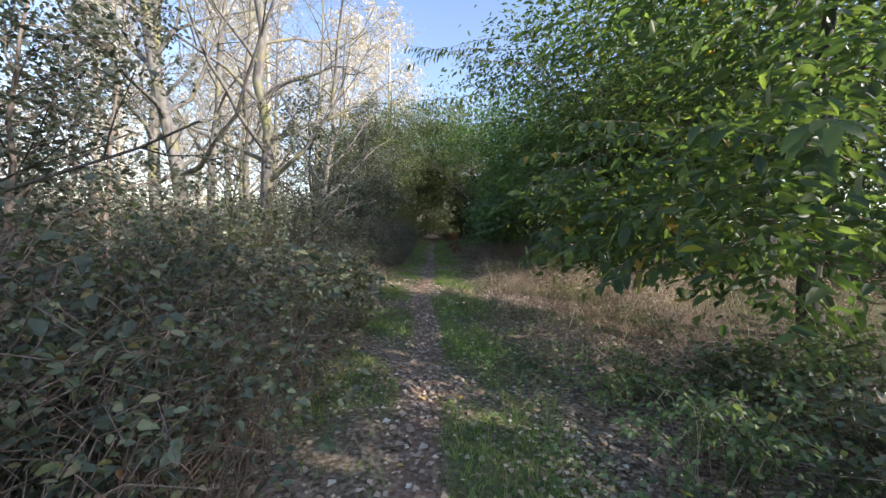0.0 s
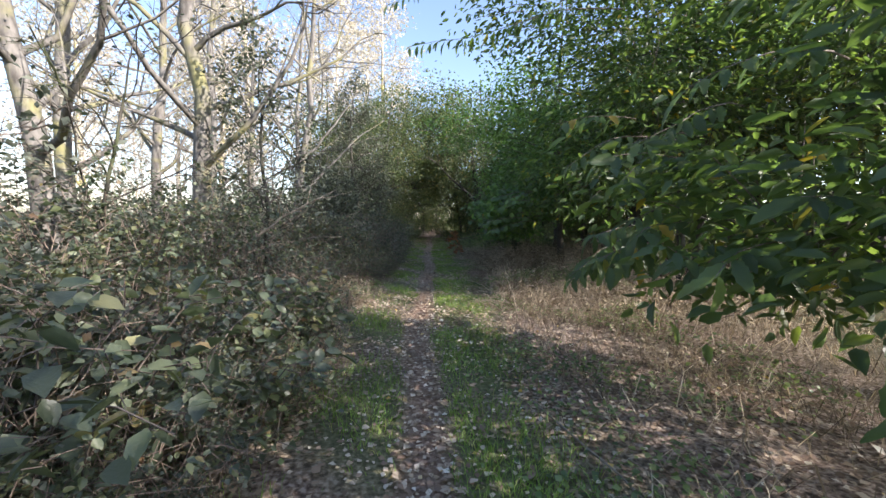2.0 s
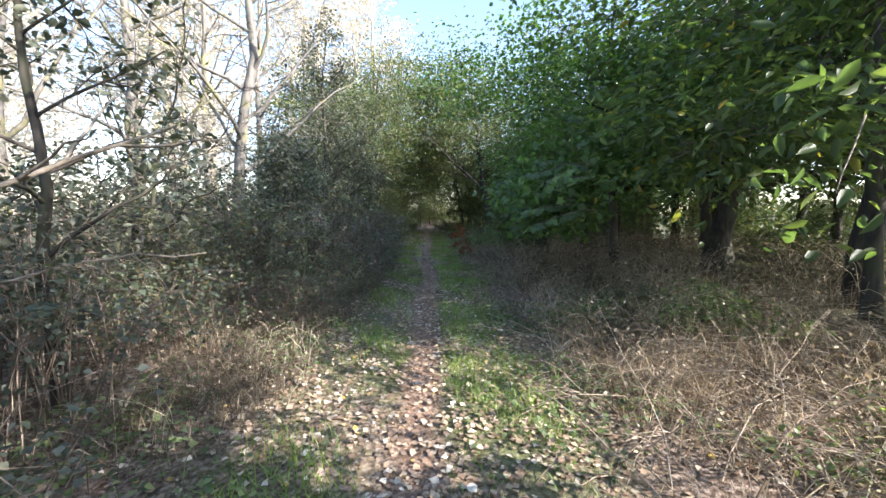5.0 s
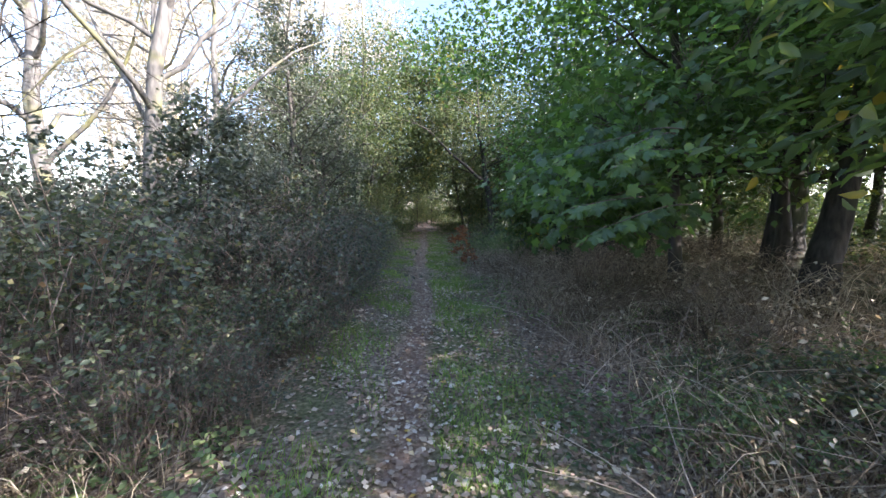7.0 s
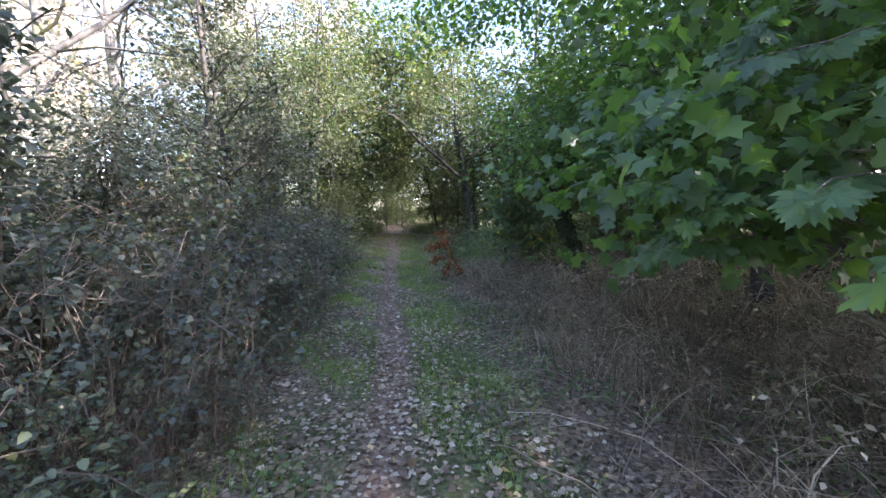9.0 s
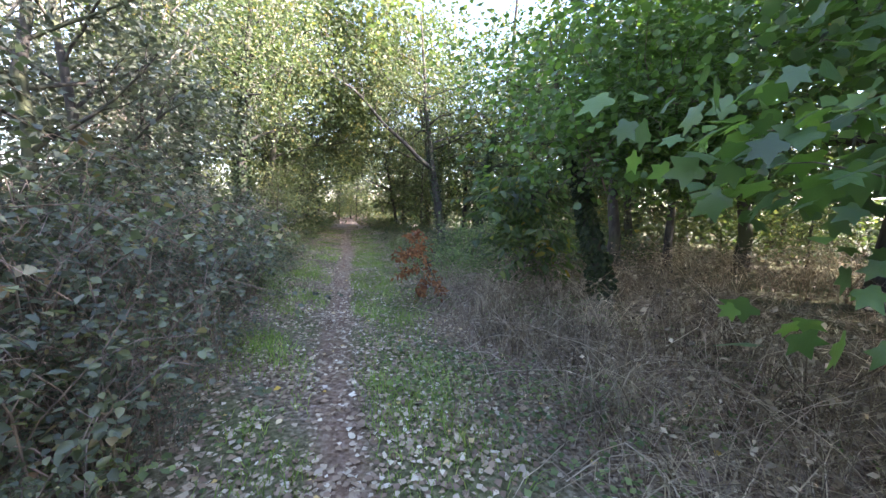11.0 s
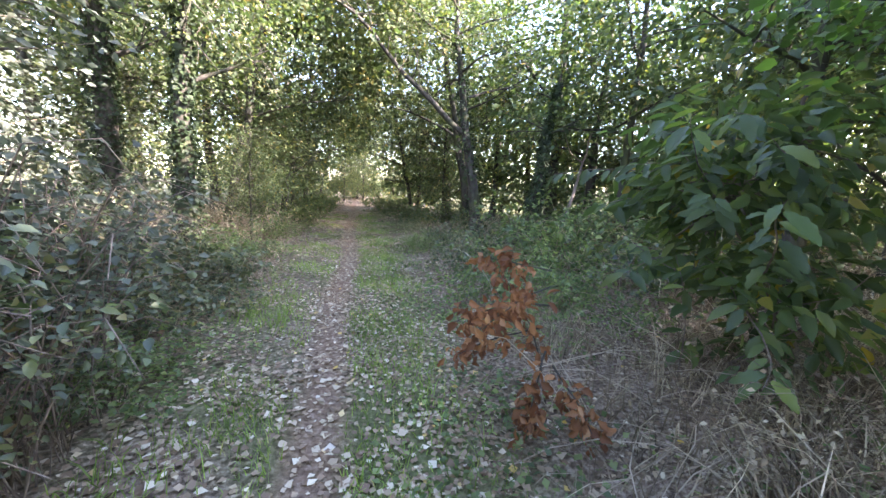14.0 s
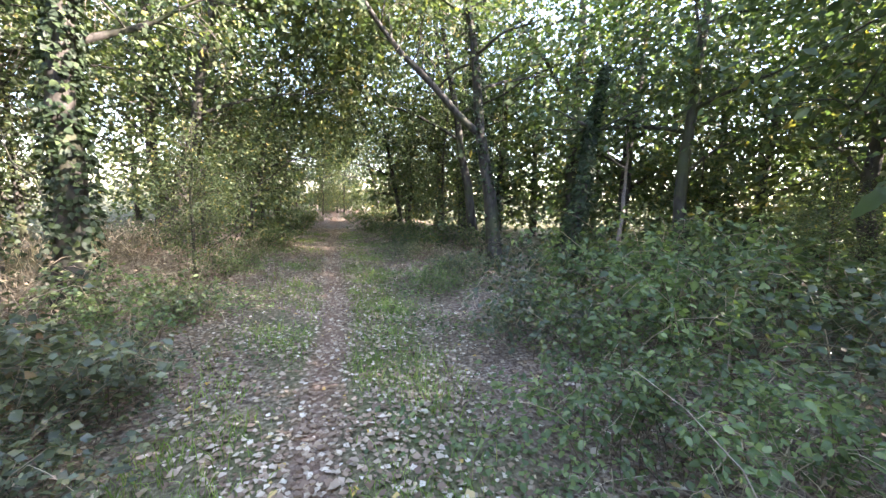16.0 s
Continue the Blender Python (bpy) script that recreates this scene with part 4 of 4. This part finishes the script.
# ---------------------------------------------------------------- large single leaves


def chestnut_leaf(name, mat, curl=0.3, fold=0.28, twist=0.0):
    """A long toothed leaf, one unit long."""
    n = 9
    v, f = [], []
    for k in range(n):
        t = k / (n - 1)
        w = 0.2 * math.sin(math.pi * min(1, t * 0.93 + 0.04)) ** 0.8 * (1 + (0.16 if k % 2 else -0.1))
        z = -curl * t * t
        for s in (-1, 0, 1):
            v.append((s * w + twist * t * t, t, z + fold * w * abs(s) + 0.03 * twist * s))
    for k in range(n - 1):
        a = 3 * k
        f += [(a, a + 1, a + 4, a + 3), (a + 1, a + 2, a + 5, a + 4)]
    sh = Sheaf()
    sh.add(v, f)
    return sh.mesh(name, mat, True)


def maple_leaf(name, mat, droop=0.22, seed=0):
    """A five-lobed leaf with pointed teeth, about one unit across."""
    g = np.random.default_rng(seed)
    ring = [(-172, 0.2)]
    for a, r in ((-112, 0.46), (-55, 0.72), (0, 0.8), (55, 0.72), (112, 0.46)):
        ring += [(a - 27, r * 0.62), (a - 15, r * 0.82), (a - 9, r * 0.72), (a, r), (a + 9, r * 0.72), (a + 15, r * 0.82), (a + 27, r * 0.62)]
    ring.append((172, 0.2))
    v = [(0, 0.22, 0.04)]
    for a, r in ring:
        r *= g.uniform(0.93, 1.07)
        x, y = r * math.sin(radians(a)), r * math.cos(radians(a))
        v.append((x, 0.22 + y, 0.05 * math.cos(radians(a * 6)) - droop * r * r + 0.02 * g.normal()))
    n = len(ring)
    sh = Sheaf()
    sh.add(v, [(0, k + 1, k) for k in range(1, n)])
    return sh.mesh(name, mat, True)


def lobed_template():
    """A light five-lobed leaf for sprays."""
    ring = [(180, 0.16), (-140, 0.34), (-112, 0.4), (-82, 0.3), (-52, 0.62), (-26, 0.4), (0, 0.74), (26, 0.4), (52, 0.62), (82, 0.3), (112, 0.4), (140, 0.34)]
    v = [(0, 0.26, 0.03)] + [(r * math.sin(radians(a)), 0.26 + r * math.cos(radians(a)), -0.2 * r * r) for a, r in ring]
    n = len(ring)
    return np.array(v), np.array([(0, 1 + (k + 1) % n, 1 + k) for k in range(n)])


LOBED = lobed_template()


def withered_leaf(name, mat, seed):
    """A dry leaf, rolled lengthwise and bent."""
    g = np.random.default_rng(seed)
    v, f = [], []
    n = 7
    for k in range(n):
        t = k / (n - 1)
        w = 0.27 * math.sin(math.pi * (0.06 + 0.9 * t))
        for s in (-1, -0.4, 0.4, 1):
            a = s * 1.15
            v.append((w * math.sin(a) + 0.04 * g.normal(), t, w * (1 - math.cos(a)) * 1.3 - 0.25 * t * t + 0.03 * g.normal()))
    for k in range(n - 1):
        for c in range(3):
            a = 4 * k + c
            f.append((a, a + 1, a + 5, a + 4))
    sh = Sheaf()
    sh.add(v, f)
    return sh.mesh(name, mat)


CHESTNUT_LEAVES = [chestnut_leaf("leaf", M_CHEST, c, w, t) for c, w, t in ((0.2, 0.3, 0.0), (0.38, 0.2, 0.06), (0.28, 0.4, -0.08))]
MAPLE_LEAVES = [maple_leaf("leaf", M_MAPLE, d, k) for k, d in enumerate((0.16, 0.28, 0.38))]
WITHERED = [withered_leaf("withered_leaf", M_BROWN, k) for k in range(3)]


def leaf_object(mesh, parent, place, tip, face, size, name="leaf"):
    y = Vector(tip).normalized()
    x = y.cross(Vector(face)).normalized()
    z = x.cross(y)
    m = Matrix((x, y, z)).transposed().to_4x4()
    ob = new(name, mesh)
    ob.parent = parent
    ob.matrix_local = Matrix.Translation(Vector(place) - parent.location) @ m @ Matrix.Scale(size, 4)
    return ob


def leafy_branch(parent, start, way, length, meshes, count, size, sag=-0.06, thick=0.009, bark=None, hang=0.6, lift=1.0, name="leaf", from_t=0.2):
    """A branch of the thing with single large leaves in two ranks."""
    pts = wander(start, way, length, 8, 0.09, sag)
    sh = Sheaf()
    tube(sh, pts - np.array(parent.location), np.linspace(thick, 0.002, 8), 5)
    part("branch", sh, bark or M_TWIG, parent, smooth=True)
    for k in range(count):
        u = from_t + (1 - from_t) * (k + rng.uniform(0, 0.8)) / count
        p, d = along(pts, [min(u, 1.0)])
        side = np.cross(d[0], [0, 0, 1.0]) * (1 if k % 2 else -1)
        tip = d[0] * rng.uniform(0.3, 0.9) + side * rng.uniform(0.4, 1.0) + np.array([0, 0, -hang * rng.uniform(0.3, 1.4)])
        if name == "withered_leaf":
            tip = rng.normal(0, 0.7, 3) + np.array([0, 0, -0.7])
            p = p + rng.normal(0, 0.035, (1, 3))
        face = np.array([rng.normal(0, 0.3) - 0.35, rng.normal(0, 0.3) - 0.3, lift])
        leaf_object(meshes[int(rng.integers(len(meshes)))], parent, p[0] + unit(tip) * 0.02, tip, face, size * rng.uniform(0.65, 1.15), name)


# chestnut branches that hang beside the trail
for y in np.linspace(2.3, 6.6, 15):
    z = rng.uniform(1.1, 2.7)
    leafy_branch(near_chestnut, (3.0, float(y) + 0.4, z + 0.3), (-1, rng.uniform(-0.7, 0.1), 0.15), rng.uniform(1.2, 1.7), CHESTNUT_LEAVES, 14, 0.21, -0.07)
for y, z in ((3.4, 0.95), (5.2, 0.9), (5.9, 1.3), (6.3, 1.1), (6.8, 0.95), (7.1, 1.15), (6.9, 2.4), (7.2, 2.7)):
    leafy_branch(near_chestnut, (2.7, y + 0.3, z + 0.25), (-1, -0.4, 0.05), 1.3, CHESTNUT_LEAVES, 14, 0.2, -0.06)
for y, z in ((6.3, 1.25), (6.6, 1.0), (6.9, 1.35), (7.1, 0.95), (6.5, 1.5), (7.3, 1.2)):
    leafy_branch(near_chestnut, (2.75, y + 0.2, z + 0.2), (-0.85, -0.4, 0.0), 1.15, CHESTNUT_LEAVES, 16, 0.235, -0.06, hang=0.8)
# high chestnut branches reaching across the trail
for x, y, z, wy in ((2.4, 7.4, 4.3, 0.1), (2.2, 8.2, 4.9, 0.05), (2.0, 8.8, 5.5, 0.0), (2.3, 7.9, 5.4, 0.3)):
    leafy_branch(near_chestnut, (x, y, z), (-1, wy, 0.12), 2.9, CHESTNUT_LEAVES, 46, 0.16, -0.03)
# maple branches that hang beside the trail
for y in np.linspace(12.0, 13.5, 15):
    z = rng.uniform(1.0, 2.1)
    leafy_branch(maple, (2.7, float(y) + 0.3, z + 0.35), (-1, rng.uniform(-0.7, 0.1), 0.1), rng.uniform(1.1, 1.6), MAPLE_LEAVES, 16, 0.155, -0.06, hang=0.7, lift=0.8)

low_maple, low_twigs = Sheaf(), Sheaf()
for c, r, k in (((-2.2, -1.4, 1.65), (0.85, 1.5, 0.95), 110), ((-1.5, -1.3, 2.9), (0.9, 1.1, 0.6), 32)):
    crown_leaves(low_maple, low_twigs, c, r, k, 13, LOBED, 0.15, 0.22, 0.7, 1.0)
tagged(part("twig_work", low_twigs, M_TWIG, maple), kind="stuff")
part("low_crown", low_maple, M_MAPLE, maple, "low branches with broad lobed leaves")

# chestnut sapling, half of it withered
sapling = base("chestnut_sapling", at(1.75, 19.55), "young chestnut beside the trail with one withered brown shoot", "sapling")
for k, (x, y, z, wx, wy, wz, n) in enumerate([(2.5, 19.6, 0.0, -0.3, -0.1, 1.0, 10), (2.9, 20.0, 0.9, -0.8, -0.5, 0.5, 14), (2.9, 19.6, 1.2, -0.9, -0.4, 0.5, 14), (3.1, 20.2, 1.3, -0.9, 0.1, 0.5, 14), (3.0, 19.2, 1.5, -0.8, -0.3, 0.3, 14),
                                              (3.2, 19.9, 1.7, -0.9, -0.2, 0.3, 14), (2.8, 19.4, 0.7, -0.7, -0.6, 0.2, 12), (3.2, 18.9, 1.1, -0.6, -0.7, 0.3, 12), (3.0, 19.8, 0.8, -0.9, -0.3, 0.3, 16), (2.7, 19.7, 1.5, -0.7, -0.6, 0.4, 16), (3.1, 19.3, 1.8, -0.9, -0.1, 0.3, 16), (3.3, 19.6, 2.1, -0.9, -0.3, 0.2, 16), (2.9, 20.3, 1.7, -0.8, 0.2, 0.3, 16), (2.6, 19.2, 1.0, -0.4, -0.7, 0.3, 14), (3.3, 20.3, 0.9, -0.9, -0.2, 0.2, 14)]):
    leafy_branch(sapling, (x + 0.15, y, z), (wx, wy, wz), 1.15, CHESTNUT_LEAVES, n, 0.18, -0.04)
for x, y, z, wx, wy, wz, ln in [(1.65, 19.6, 0.0, -0.25, -0.1, 1.0, 1.35), (1.6, 19.55, 0.75, -1.0, 0.15, 0.25, 0.85), (1.6, 19.5, 0.9, -0.9, -0.5, 0.1, 0.8), (1.55, 19.55, 0.6, -0.9, 0.4, -0.1, 0.8), (1.5, 19.4, 0.5, -0.5, -0.6, -0.3, 0.6), (1.55, 19.5, 1.0, -0.5, 0.3, 0.3, 0.6), (1.5, 19.3, 0.45, 0.1, -0.7, -0.2, 0.5)]:
    leafy_branch(sapling, (x - 0.2, y - 0.08, z), (wx, wy, wz), 0.85 * ln, WITHERED, 70, 0.078, -0.1, 0.008, M_BARK, 0.9, 0.4, "withered_leaf", 0.35)

tuft, tuft_twigs = Sheaf(), Sheaf()
for c, r, k in (((1.15, 0.1, 1.65), (0.85, 0.9, 0.8), 60), ((1.3, -0.3, 0.8), (0.7, 0.8, 0.5), 26)):
    crown_leaves(tuft, tuft_twigs, c, r, k, 16, NARROW4, 0.18, 0.2, 0.6, 0.25)
tagged(part("twig_work", tuft_twigs, M_TWIG, sapling), kind="stuff")
part("crown", tuft, M_CHEST, sapling, "glossy green leaves")

# ---------------------------------------------------------------- dead wood


def dead_branch(name, a, b, r, label, forks=3, curve=0.05, wood=None):
    a, b = np.array(a, float), np.array(b, float)
    ob = base(name, (float(a[0]), float(a[1]), float(a[2])), label, "branch")
    t = np.linspace(0, 1, 10)[:, None]
    pts = (b - a) * t + rng.normal(0, curve * 0.3, (10, 3)) * np.sin(t * 3.14) + np.array([0, 0, curve]) * np.sin(t * 3.14)
    stem = Sheaf()
    tube(stem, pts, np.linspace(r, r * 0.35, 10), 6)
    part("stem", stem, wood or M_DEAD, ob, smooth=True)
    d = unit(b - a)
    for k in range(forks):
        p, _ = along(pts, [0.55 + 0.42 * k / max(1, forks)])
        fork = Sheaf()
        tube(fork, wander(p[0], d + rng.normal(0, 0.5, 3), np.linalg.norm(b - a) * 0.28, 6, 0.15), np.linspace(r * 0.45, r * 0.12, 6), 4)
        part("fork", fork, wood or M_DEAD, ob)
    return ob


dead_branch("dead_branch", (-2.9, 7.2, 0.75), (-1.5, 8.34, 1.97), 0.024, "pale dead branch sticking out of the hedge", 4, 0.1)
dead_branch("dead_branch", (-2.7, 7.7, 0.95), (-1.45, 8.5, 1.25), 0.012, "thin dead branch sticking out of the hedge", 2, 0.1)
dead_branch("dead_branch", (0.85, 5.4, 0.05), (1.55, 2.5, 0.07), 0.009, "thin pale stick lying beside the trail", 1, 0.03)
dead_branch("dead_branch", (2.1, 11.9, 0.09), (4.0, 11.6, 0.13), 0.03, "fallen branch lying in dry grass", 2, 0.03)
dead_branch("dead_branch", (1.5, 17.3, 0.07), (2.9, 17.0, 0.2), 0.012, "thin fallen stick in dry grass", 2, 0.05)
dead_branch("dead_branch", (-1.5, 0.9, 0.1), (-1.0, 2.3, 0.75), 0.007, "thin pale stick leaning in the brambles", 1, 0.03)
dead_branch("dead_branch", (-1.25, 0.75, 0.15), (-1.45, 2.4, 1.0), 0.006, "long pale bramble cane arching from the hedge", 1, 0.12)
dead_branch("dead_branch", (-1.7, 1.2, 0.35), (-0.85, 1.5, 0.2), 0.006, "pale dead cane hanging from the hedge", 1, 0.05)
dead_branch("dead_branch", (-2.6, 25.0, 0.2), (-4.3, 26.3, 2.2), 0.02, "bare dark branch leaning by the ivy trunks", 3, 0.15, M_BARK)
dead_branch("dead_branch", (5.0, 25.5, 0.7), (7.2, 28.0, 3.4), 0.05, "dead trunk leaning among the trees", 2, 0.1, M_TWIG)
